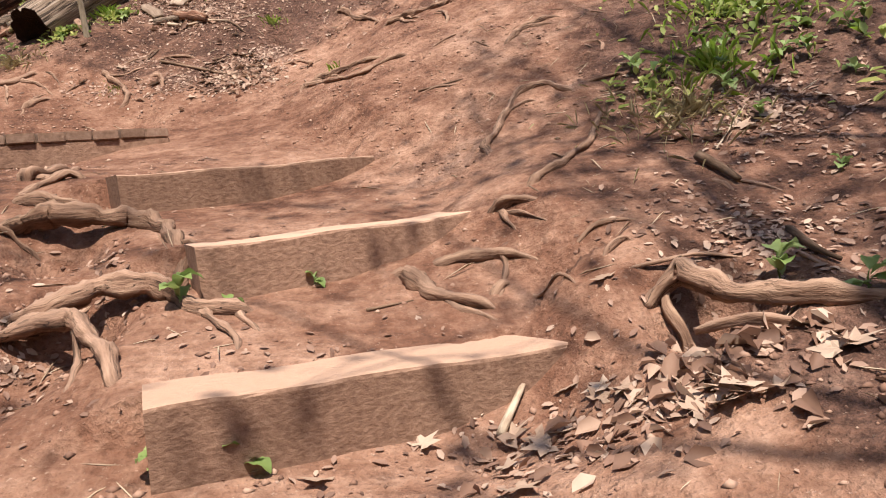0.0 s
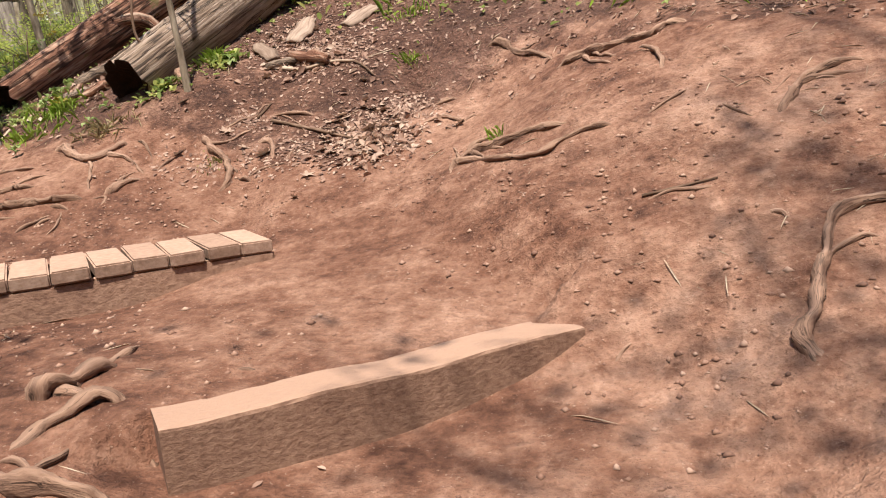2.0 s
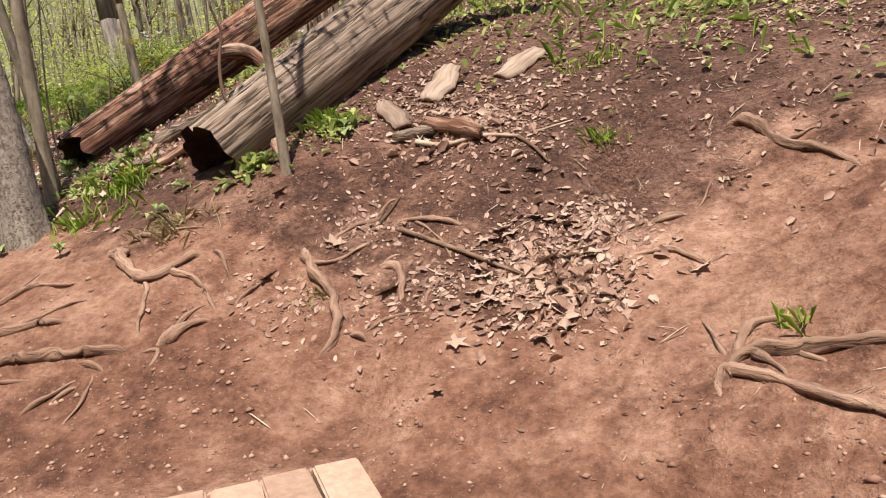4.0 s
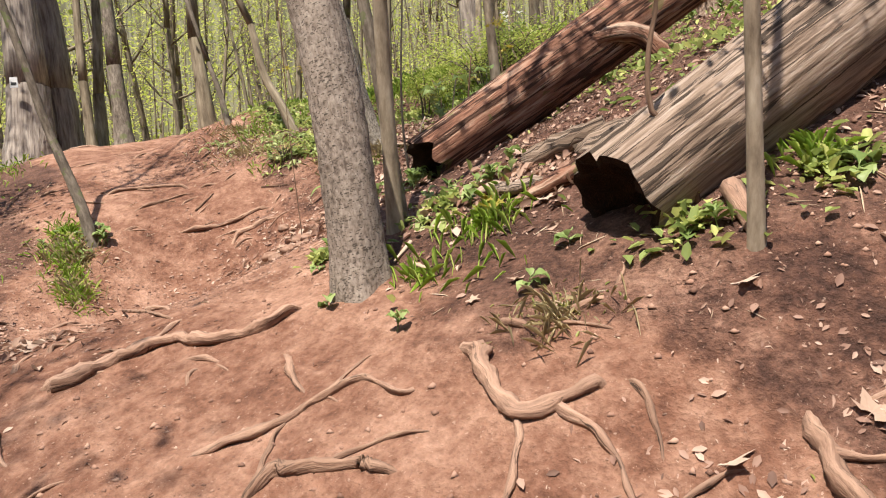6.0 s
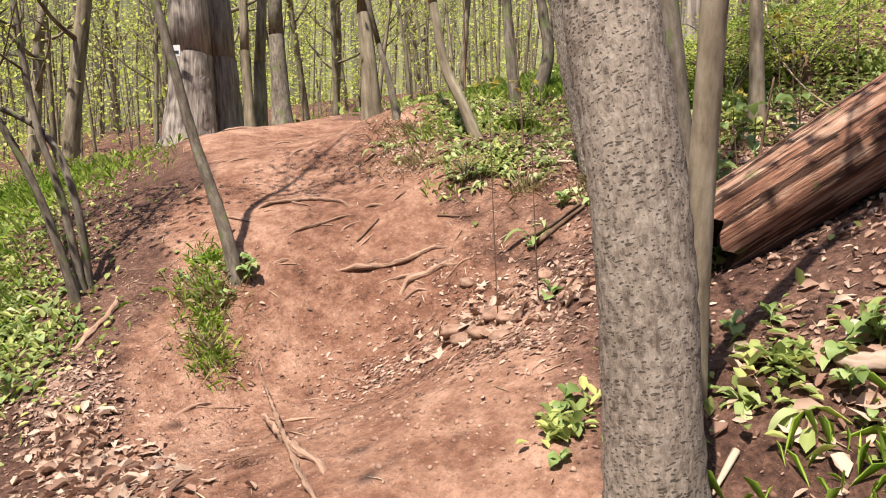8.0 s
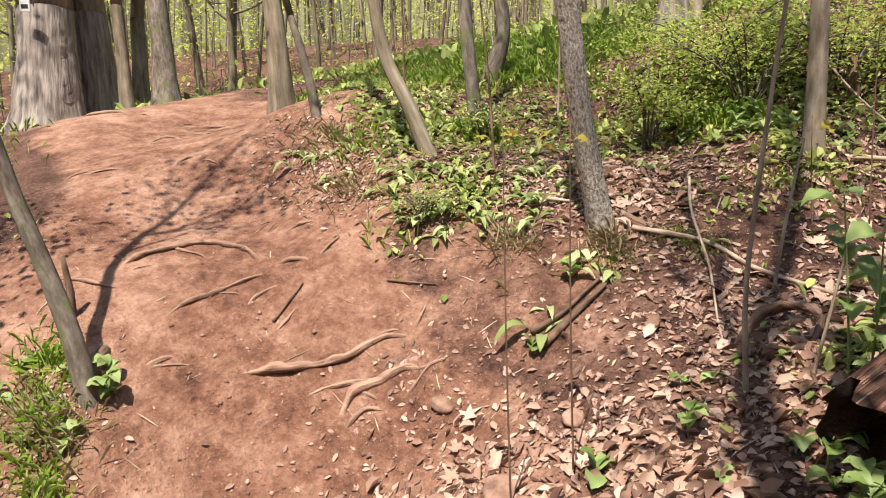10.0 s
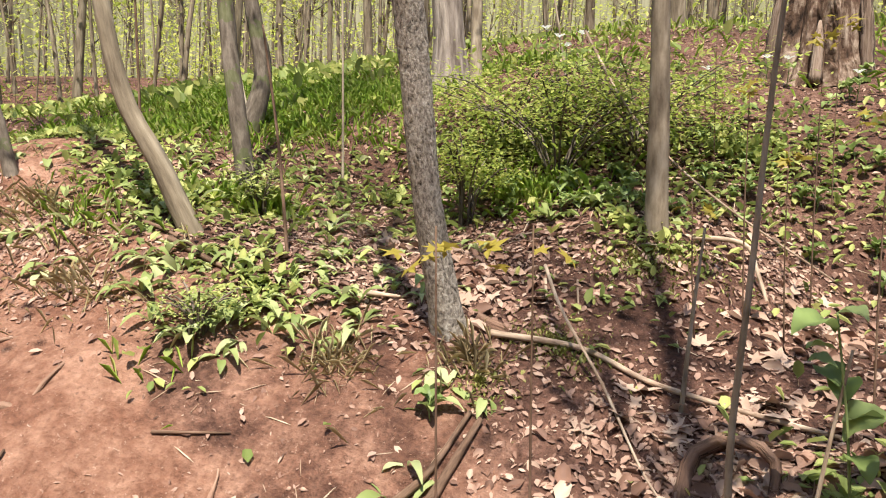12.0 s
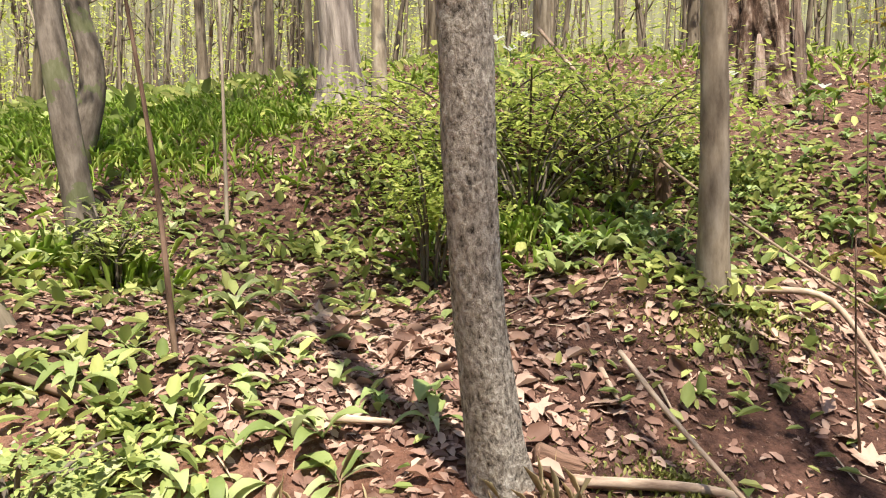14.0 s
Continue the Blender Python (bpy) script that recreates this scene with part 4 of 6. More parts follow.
log_grey = log("fallen_log", (-3.31, 6.64, 3.11), (-1.87, 9.08, 4.86), 0.23, 0.25, 1, LOG_GREY, "thick grey weathered log lying down the slope", 0.10, (0, 0, 0), ragged=0.03)
log_red = log("fallen_log", (-5.12, 7.6, 3.40), (-3.75, 10.2, 5.18), 0.19, 0.23, 2, LOG_RED, "rotten reddish log with flaking wood beside the trees", 0.12, (0, 0, 0), ragged=0.12)
piece("limb", mesh_of("limb", *tube([np.array(q) - np.array((-5.15, 7.55, 3.38)) for q in ((-4.72, 8.33, 3.90), (-4.52, 8.46, 4.08), (-4.33, 8.66, 4.10), (-4.17, 8.75, 3.92), (-4.1, 8.8, 3.74))], [0.075, 0.07, 0.065, 0.055, 0.04], 12, 0.04, 0.2, 5)), LOG_RED, log_red, "arched limb of the rotten log")


# ---- roots across the clay ----
def lying(points, radius, lift, tip=0.4, sink=True):
    """Points of a root or stick that follows the ground; its ends dive in."""
    out, rad, n = [], [], len(points)
    for k, (x, y) in enumerate(points):
        end = sink and k in (0, n - 1)
        f = k / (n - 1)
        out.append((x, y, gz(x, y) + span(x, y) + (-radius * 1.9 if end else lift * radius)))
        rad.append(radius * (1 - (1 - tip) * f) * (0.6 if end else 1))
    return out, rad


def root(points, radius, seed, lift=0.6, tip=0.5, label="gnarled bare tree root across the clay trail"):
    radius = min(radius, 0.02 + 0.85 * (radius - 0.02)) if radius > 0.02 else radius
    p, r = lying(points, radius, lift, tip)
    rng = np.random.default_rng(seed + 900)
    parts = [tube(p, r, 14, 0.016, 0.24, seed, ridges=0.04, gnarl=0.5)]
    for k in range(2 if radius > 0.025 else 1 if radius > 0.015 else 0):
        # a thin side root that leaves the main one and runs on beside it
        i = int(rng.random() * (len(p) - 1))
        a, b = np.array(p[i]), np.array(p[i + 1])
        a = a + (b - a) * rng.random() - np.array((0, 0, radius * 0.3))
        turn = math.atan2(b[1] - a[1], b[0] - a[0]) + rng.choice((-1, 1)) * rng.uniform(0.35, 1.1)
        bend, reach = rng.uniform(-0.5, 0.5), (0.08 + 0.22 * rng.random()) * (1 + 10 * radius)
        q = [tuple(a)]
        for f in (0.35, 0.7, 1.0):
            x, y = a[0] + math.cos(turn + f * bend) * reach * f, a[1] + math.sin(turn + f * bend) * reach * f
            q.append((x, y, gz(x, y) + (0.25 * radius if f < 1 else -0.015)))
        parts.append(tube(q, [radius * 0.5, radius * 0.38, radius * 0.26, radius * 0.12], 7, 0.02, 0.15, seed + k, gnarl=0.8))
    ob = piece("tree_root", mesh_of("tree_root", *joined(parts)), ROOT)
    return tagged(ob, label, "root", "bare roots on the slope")


for k, (r, line) in enumerate(ROOTS):
    root(line, r, k)


# ---- sticks and fallen branches ----
def stick(points, radius, seed, dark=False, lift=1.2, label=""):
    p, r = lying(points, radius, lift, 0.5, False)
    ob = piece("stick", mesh_of("stick", *tube(p, r, 7, 0.05, 0.12, seed)), STICK_DARK if dark else STICK)
    return tagged(ob, label or ("dark damp stick on the woodland floor" if dark else "dry pale stick on the woodland floor"), "stick", "sticks on the ground")


for k, (r, dark, line) in enumerate((
        (0.014, False, [(-6.54, 8.61), (-6.22, 8.68), (-5.97, 8.64), (-5.68, 8.56), (-5.4, 8.48)]),
        (0.018, True, [(-6.47, 7.89), (-6.42, 8.23)]), (0.014, True, [(-8.02, 8.53), (-7.79, 8.51), (-7.62, 8.51), (-7.49, 8.54)]),
        (0.006, False, [(-6.72, 9.39), (-6.41, 9.5)]), (0.009, False, [(-6.47, 9.05), (-6.42, 8.92)]), (0.005, False, [(-6.34, 9.08), (-6.28, 8.88)]),
        (0.012, False, [(-7.12, 8.69), (-6.96, 8.69)]), (0.008, True, [(-6.72, 9.25), (-6.59, 9.15)]), (0.012, True, [(-8.51, 8.64), (-8.08, 8.58), (-7.58, 8.5)]),
        (0.007, True, [(-7.41, 7.84), (-7.18, 7.95)]), (0.016, True, [(-6.56, 7.92), (-6.5, 8.04), (-6.46, 8.24)]), (0.009, True, [(-7.66, 7.35), (-7.74, 7.57)]),
        (0.014, False, [(0.14, 1.9), (0.24, 2.1)]), (0.014, True, [(1.09, 2.29), (1.09, 2.13), (1.11, 2.05)]), (0.007, True, [(0.0, 4.54), (0.27, 4.5)]),
        (0.005, True, [(0.41, 3.01), (0.48, 2.81)]), (0.005, True, [(-0.22, 2.43), (-0.07, 2.5)]), (0.005, False, [(1.19, 3.08), (1.48, 3.45)]),
        (0.012, False, [(-4.38, 6.64), (-4.36, 6.51)]), (0.012, False, [(-4.23, 6.5), (-4.1, 6.46)]), (0.016, False, [(-2.2, 6.83), (-2.04, 6.82), (-1.86, 6.86), (-1.66, 6.86)]),
        (0.012, True, [(-1.66, 6.86), (-1.57, 6.78), (-1.5, 6.7)]), (0.007, False, [(-1.59, 6.89), (-1.4, 6.97)]), (0.014, True, [(-2.13, 6.29), (-1.79, 6.17), (-1.5, 6.05)]),
        (0.022, True, [(1.08, 2.98), (1.12, 2.86), (1.13, 2.73)]), (0.010, False, [(-6.41, 9.93), (-6.1, 10.23), (-5.65, 10.36)]), (0.010, True, [(-2.24, 6.33), (-2.2, 6.5)]))):
    stick(line, r, k, dark)


def raised(points, radius, seed, bark, label, name="branch", category="branch"):
    rr = [radius * (1 - 0.5 * k / (len(points) - 1)) for k in range(len(points))]
    return tagged(piece(name, mesh_of(name, *tube(points, rr, 7, 0.05, 0.06, seed)), bark), label, category)


def over(x, y, h):
    return (x, y, gz(x, y) + h)


raised([over(-6.43, 8.9, 0.16), over(-6.3, 8.7, 0.12), over(-6.1, 8.5, 0.05), over(-5.93, 8.26, 0.01), over(-5.81, 8.1, 0.0)], 0.007, 1, STICK, "thin pale bent twig propped on the leaf litter", "stick", "stick")
raised([over(-6.75, 10.6, 0.62), over(-6.45, 10.2, 0.42), over(-6.2, 10.0, 0.24), over(-5.85, 9.85, 0.1), over(-5.3, 9.9, 0.0)], 0.009, 2, STICK, "thin pale fallen branch leaning over the litter")
raised([over(-6.0, 9.62, -0.02), over(-5.74, 9.66, 0.07), over(-5.67, 9.5, 0.06), over(-5.60, 9.36, -0.03)], 0.014, 3, STICK, "bent pale root arching out of the ground", "tree_root", "root")
raised([over(-5.80, 8.16, -0.03), over(-5.78, 8.29, 0.05), over(-5.66, 8.33, 0.07), over(-5.57, 8.28, 0.05), over(-5.58, 8.17, -0.03)], 0.026, 4, ROOT, "curled root loop in the leaf litter", "tree_root", "root")
raised([over(-3.05, 6.70, -0.02), over(-3.08, 6.69, 0.22), over(-3.17, 6.63, 0.37), over(-3.18, 6.64, 0.56), over(-3.16, 6.67, 0.71), over(-3.19, 6.65, 0.85), over(-3.25, 6.7, 1.3)], 0.012, 5, STICK_DARK,
       "thin crooked vine stem in front of the grey log", "vine", "vine")
raised([over(-5.66, 7.93, -0.02), over(-5.68, 7.9, 0.35), over(-5.67, 7.9, 0.75), over(-5.66, 7.94, 1.2), over(-5.62, 8.0, 2.0)], 0.010, 6, BARK_SMOOTH, "slender pale upright sapling stem", "sapling", "sapling")
raised([over(-5.50, 8.02, -0.02), over(-5.47, 8.05, 0.25), over(-5.44, 8.05, 0.5)], 0.007, 7, STICK, "dead upright twig in the litter", "sapling", "sapling")
raised([over(-8.31, 6.66, -0.03), over(-8.30, 6.66, 0.12), over(-8.31, 6.64, 0.30)], 0.024, 8, STICK_DARK, "short dark snapped stub beside the leaning sapling", "stub", "stub")
raised([over(-8.05, 6.72, -0.05), over(-7.93, 6.65, 0.05), over(-7.80, 6.57, 0.03)], 0.035, 9, STICK_DARK, "dark worn root at the foot of the sapling", "tree_root", "root")
raised([over(-6.18, 10.28, -0.03), over(-6.20, 10.29, 0.15), over(-6.24, 10.30, 0.30)], 0.04, 10, STICK_DARK, "short broken dark snag beside the shrub", "stub", "stub")
raised([over(-6.62, 8.66, 0.02), over(-6.52, 8.70, -0.01), over(-6.44, 8.78, -0.03)], 0.03, 11, ROOT, "buttress root at the foot of the rough tree", "tree_root", "root")
raised([over(-2.94, 6.70, 0.03), over(-2.86, 6.60, 0.02), over(-2.78, 6.52, -0.03)], 0.04, 12, ROOT, "knotted root at the foot of the sapling", "tree_root", "root")
for k, (x, y, dx, dy, h) in enumerate(((-9.6, 11.0, -0.9, 0.2, 1.9), (-10.6, 12.6, -1.2, 0.4, 2.2), (-6.9, 10.9, -0.5, 0.3, 1.5), (-7.55, 8.75, -0.15, 0.0, 1.0), (-8.0, 9.9, -0.12, 0.1, 1.6), (-5.2, 8.0, 0.05, 0.05, 0.7), (-5.85, 8.55, 0.02, 0.1, 0.6), (-9.0, 9.3, -0.2, 0.1, 1.6))):
    raised([over(x, y, -0.02), (x + dx * 0.4, y + dy * 0.4, gz(x, y) + h * 0.5), (x + dx, y + dy, gz(x, y) + h)], 0.009, 20 + k, STICK_DARK if k % 2 else BARK_SMOOTH, "thin bare leaning sapling among the herbs", "sapling", "sapling")


# ---- rotten stump, bark slabs, stones ----
def stump(x, y, radius, height, seed):
    z = gz(x, y)
    rng = np.random.default_rng(seed)
    e = thing("tree_stump", (x, y, z), "tall rotten stump with jagged flaking wood", "stump")
    sides, rings = 36, 16
    ang = np.arange(sides) * 2 * math.pi / sides
    fold = 0.20 * np.sin(ang * 5 + 1) + 0.16 * np.sin(ang * 9) + 0.30 * (rng.random(sides) - 0.5)
    tops = height * (0.45 + 0.65 * rng.random(sides))
    verts, grain, faces = [], [], []
    for k in range(rings + 1):
        f = k / rings
        r = radius * (1 + 0.5 * math.exp(-f * 6)) * (1 - 0.25 * f) * (1 + fold * (0.7 + 0.5 * rng.random(sides)))
        verts.append(np.stack([np.cos(ang) * r, np.sin(ang) * r, tops * f - 0.1], 1))
        grain.append(np.stack([np.cos(ang) * radius, np.sin(ang) * radius, tops * f], 1))
    top = verts[-1].copy()
    for f, low in ((0.75, 0.05), (0.5, 0.3), (0.1, 0.45)):
        verts.append(np.stack([top[:, 0] * f, top[:, 1] * f, top[:, 2] - low], 1))
        grain.append(np.stack([np.cos(ang) * f, np.sin(ang) * f, np.full(sides, low)], 1))
    for k in range(len(verts) - 1):
        for j in range(sides):
            p, q = k * sides + j, k * sides + (j + 1) % sides
            faces.append((p, q, q + sides, p + sides))
    piece("rotten_wood", mesh_of("rotten_wood", np.vstack(verts), faces, np.vstack(grain), False), LOG_ROT, e)
    for k in range(4):
        a = k * 1.5 + rng.random() * 0.4
        r = radius * (1.12 + 0.15 * rng.random())
        b = np.array((math.cos(a) * r, math.sin(a) * r, 0.0))
        h = height * (0.3 + 0.5 * rng.random())
        piece("flake", mesh_of("flake", *tube([b * 1.25 - np.array((0, 0, 0.08)), b * 1.05 + np.array((0, 0, h * 0.5)), b * 0.95 + np.array((0, 0, h))], [0.05, 0.045, 0.012], 6, 0.05, 0.3, seed + k)), LOG_GREY, e)


LOG_ROT = bark_material("crumbling stump wood", (0.012, 0.008, 0.006), (0.15, 0.09, 0.06), (0.58, 0.46, 0.36), (1, 1, 0.3), 20, 0.06)
stump(-5.42, 12.35, 0.235, 1.1, 3)


def slab(x, y, length, width, thick, turn, tilt, seed, wood, label, lift=0.0):
    """A ragged slab of bark or rotten wood."""
    rng = np.random.default_rng(seed)
    n, m = 9, 4
    verts, grain, faces = [], [], []
    for side in (1, 0):
        for i in range(n + 1):
            for j in range(m + 1):
                u, v = i / n - 0.5, j / m - 0.5
                w = width * (1 - 0.5 * abs(u) ** 1.5 * 2) * (1 + 0.09 * math.sin(i * 2.1 + seed))
                verts.append((u * length + 0.04 * length * (rng.random() - 0.5), v * w + 0.008 * math.sin(i + seed), (thick * side) + 0.12 * w * (1 - (2 * v) ** 2) + thick * 0.5 * (rng.random() - 0.5)))
                grain.append((v * width, thick * side, u * length + seed))
    k = (n + 1) * (m + 1)
    for i in range(n):
        for j in range(m):
            a = i * (m + 1) + j
            faces.append((a, a + m + 1, a + m + 2, a + 1))
            faces.append((k + a, k + a + 1, k + a + m + 2, k + a + m + 1))
    rim = [j for j in range(m + 1)] + [i * (m + 1) + m for i in range(1, n + 1)] + [n * (m + 1) + j for j in range(m - 1, -1, -1)] + [i * (m + 1) for i in range(n - 1, 0, -1)]
    for a, b in zip(rim, rim[1:] + rim[:1]):
        faces.append((a, b, k + b, k + a))
    ob = piece("bark_slab", mesh_of("bark_slab", verts, faces, grain), wood)
    up = Vector(((gz(x - 0.12, y) - gz(x + 0.12, y)) / 0.24, (gz(x, y - 0.12) - gz(x, y + 0.12)) / 0.24, 1)).normalized()
    ob.matrix_world = pose(x, y, gz(x, y) + lift) @ Vector((0, 0, 1)).rotation_difference(up).to_matrix().to_4x4() @ pose(0, 0, 0, tilt, -4, turn)
    return tagged(ob, label, "bark", "bark and rotten wood pieces")


PALE_WOOD = bark_material("bleached bark", (0.17, 0.11, 0.08), (0.28, 0.20, 0.15), (0.39, 0.29, 0.225), (1, 1, 0.15), 30, 0.004)
for k, (x, y, ln, wd, th, turn, tilt, wood, label) in enumerate((
        (-2.18, 7.34, 0.36, 0.17, 0.02, 80, 4, PALE_WOOD, "bleached bark slab lying under the log"),
        (-2.39, 7.05, 0.32, 0.14, 0.02, 130, 4, PALE_WOOD, "bleached bark slab on the leaf litter"),
        (-2.01, 6.92, 0.38, 0.10, 0.05, -25, 10, LOG_RED, "rotten red-brown wood chunk on the bank"),
        (-2.22, 6.90, 0.24, 0.08, 0.03, 15, 0, LOG_GREY, "grey wood splinter on the bank"),
        (-3.93, 7.26, 0.42, 0.12, 0.06, 30, 12, LOG_GREY, "broken grey wood chunk between the logs"),
        (-3.66, 7.29, 0.40, 0.12, 0.05, 36, 15, LOG_GREY, "broken grey wood chunk between the logs"),
        (-3.76, 7.02, 0.45, 0.09, 0.04, 48, 6, LOG_RED, "long splinter of red rotten wood beside the log end"),
        (-3.97, 6.95, 0.25, 0.08, 0.03, 10, 0, LOG_GREY, "grey wood splinter in the leaf litter"),
        (-4.21, 7.0, 0.20, 0.08, 0.02, 0, 0, PALE_WOOD, "pale bark flake in the leaf litter"),
        (-1.75, 7.55, 0.35, 0.16, 0.02, 60, 8, PALE_WOOD, "bleached bark slab under the log"))):
    slab(x, y, ln, wd, th, turn, tilt, k, wood, label, 0.012)


def stone(x, y, size, seed):
    bm = bmesh.new()
    bmesh.ops.create_icosphere(bm, subdivisions=3, radius=1)
    g = []
    for v in bm.verts:
        f = 1 + 0.25 * noise.noise(v.co * 1.3 + Vector((seed, 0, 0))) + 0.07 * noise.noise(v.co * 4)
        v.co = Vector((v.co.x * 1.25, v.co.y * 0.9, v.co.z * 0.62)) * f * size
        g.append(tuple(v.co))
    me = bpy.data.meshes.new("stone")
    bm.to_mesh(me)
    bm.free()
    at = me.attributes.new("grain", "FLOAT_VECTOR", "POINT")
    at.data.foreach_set("vector", np.array(g, np.float32).ravel())
    me.polygons.foreach_set("use_smooth", [True] * len(me.polygons))
    ob = piece("stone", me, STONE)
    ob.matrix_world = pose(x, y, gz(x, y) + size * 0.12, 0, 0, seed * 50)
    tagged(ob, "rounded clay-stained stone at the trail edge", "stone", "stones at the trail edge")


for k, (x, y, size) in enumerate(((-6.22, 7.15, 0.055), (-6.18, 7.34, 0.07), (-6.03, 7.28, 0.06), (-6.08, 7.17, 0.06), (-6.39, 7.23, 0.065), (-6.13, 7.64, 0.045), (-6.71, 7.56, 0.05), (-5.88, 7.12, 0.05))):
    stone(x, y, size, k + 1)


# ---- wild leeks and broad herbs ----
def leaf_blade(length, width, droop, seed):
    """One broad leaf with a fold along its midrib, from the stalk outwards."""
    n = 8
    verts, faces = [], []
    for i in range(n + 1):
        s = i / n
        w = width * (math.sin(math.pi * min(1, s * 0.96 + 0.03)) ** 0.8) * (0.25 if s < 0.12 else 1)
        x, z = length * (s - 0.25 * droop * s * s), length * (0.75 * s - droop * s * s)
        ripple = 0.06 * width * math.sin(i * 1.7 + seed)
        verts += [(x, -w / 2, z + w * 0.22 + ripple), (x, 0, z), (x, w / 2, z + w * 0.22 - ripple)]
    for i in range(n):
        a = i * 3
        faces += [(a, a + 3, a + 4, a + 1), (a + 1, a + 4, a + 5, a + 2)]
    return mesh_of("leaf", verts, faces)


LEEK_LEAVES = [leaf_blade(0.17 + 0.02 * k, 0.045 + 0.006 * (k % 3), 0.55 + 0.14 * k, k) for k in range(5)]
HERB_LEAVES = [leaf_blade(0.085 + 0.012 * k, 0.06 + 0.006 * k, 0.6 + 0.1 * k, k + 9) for k in range(4)]
for me in LEEK_LEAVES:
    me.materials.append(LEEK)
for me in HERB_LEAVES:
    me.materials.append(HERB_BIG)


def plant(name, leaves, count, seed, label, category, group, stalk=0.0):
    rng = random.Random(seed)
    e = thing(name, (0, 0, 0), label, category, group)
    for k in range(count):
        ob = new("leaf", rng.choice(leaves))
        ob.parent = e
        s = 0.75 + 0.5 * rng.random()
        ob.matrix_basis = pose(0, 0, stalk * (0.4 + 0.6 * k / max(1, count - 1)), rng.uniform(-15, 15), rng.uniform(-25, 35) - (10 if stalk else 0), 360 * k / count + rng.uniform(-40, 40)) @ Matrix.Scale(s, 4)
    if stalk:
        piece("stalk", mesh_of("stalk", *tube([(0, 0, -0.02), (0.01, 0, stalk * 0.5), (0, 0.01, stalk)], [0.004, 0.003, 0.002], 5, 0.05, 0, seed)), HERB_BIG, e)
    return e


def strew(kinds, spots, rng, scale=(0.6, 1.05)):
    """Copies of the kinds of plants at the spots; the first of each kind stands at the first spots."""
    for k, (x, y) in enumerate(spots):
        m = pose(x, y, gz(x, y) - 0.005, rng.uniform(-8, 8), rng.uniform(-8, 8), rng.uniform(0, 360)) @ Matrix.Scale(rng.uniform(*scale), 4)
        if k < len(kinds):
            kinds[k].matrix_basis = m
        else:
            ob = copy_thing(kinds[k % len(kinds)], Matrix.Identity(4))
            ob.matrix_basis = m


def spots_in(patches, rng):
    out = []
    for x, y, rx, ry, n in patches:
        for _ in range(n):
            a, r = rng.uniform(0, 6.283), math.sqrt(rng.random())
            out.append((x + rx * r * math.cos(a), y + ry * r * math.sin(a)))
    rng.shuffle(out)
    return out


rng1 = random.Random(5)
leeks = [plant("wild_leek", LEEK_LEAVES, n, k, "clump of broad pale green wild leek leaves", "plant", "wild leeks on the slope") for k, n in enumerate((3, 4, 5, 6, 4))]
strew(leeks, spots_in([(-7.55, 8.45, 0.55, 0.32, 46), (-7.2, 8.75, 0.45, 0.35, 11), (-7.9, 8.95, 0.6, 0.5, 24), (-8.3, 9.3, 0.7, 0.6, 30), (-8.6, 8.5, 0.5, 0.35, 22), (-7.2, 9.2, 0.5, 0.3, 9), (-9.2, 9.4, 0.9, 0.7, 30),
                        (-6.4, 9.75, 0.35, 0.25, 14), (-7.7, 10.2, 1.0, 0.6, 22), (-4.35, 6.9, 0.3, 0.22, 5), (-8.4, 5.3, 0.8, 0.5, 26), (-6.5, 8.2, 0.2, 0.3, 8), (-9.8, 10.4, 1.1, 0.8, 30)], rng1), rng1, (0.45, 0.9))
herbs = [plant("broad_leaved_herb", HERB_LEAVES, n, 30 + k, "young broad-leaved green herb", "plant", "young herbs", s) for k, (n, s) in enumerate(((5, 0.08), (6, 0.12), (4, 0.05)))]
strew(herbs, [(-0.42, 2.66), (-0.80, 2.40), (-0.66, 2.43), (-0.48, 1.78), (-0.64, 1.72), (-1.24, 3.02), (1.45, 3.6), (1.5, 3.75), (1.49, 2.72), (1.09, 1.88), (0.96, 2.06), (-4.79, 6.42), (-4.43, 6.18), (-3.93, 6.1), (-3.49, 6.58),
              (-3.5, 6.34), (-2.92, 6.55), (-3.0, 6.5), (-2.6, 6.85), (-7.75, 6.62), (-8.12, 6.44), (-5.86, 7.89), (-5.71, 7.66), (-5.53, 7.51), (-5.27, 7.55), (-5.15, 7.45), (-5.78, 7.94), (-5.4, 7.7), (-5.3, 7.62), (-5.91, 7.45),
              (-5.2, 7.8), (-5.05, 7.95), (-5.1, 8.1), (-5.3, 7.95), (-6.58, 8.2), (-6.52, 7.87), (-6.35, 9.78), (-6.28, 9.85), (-6.45, 9.72), (-6.88, 8.79), (-7.0, 8.72), (-4.9, 6.55), (-4.98, 6.62)] + spots_in(
                  [(-6.3, 9.8, 0.4, 0.3, 14), (-5.6, 10.4, 0.8, 0.6, 24), (-6.8, 10.0, 0.5, 0.4, 14), (-4.4, 7.0, 0.35, 0.3, 10), (-5.3, 7.6, 0.3, 0.3, 8), (1.7, 3.9, 0.6, 0.8, 16), (-8.3, 5.2, 0.9, 0.5, 24), (-7.9, 6.45, 0.3, 0.25, 8), (-5.6, 11.8, 1.2, 0.8, 26)], rng1), rng1, (0.45, 1.0))


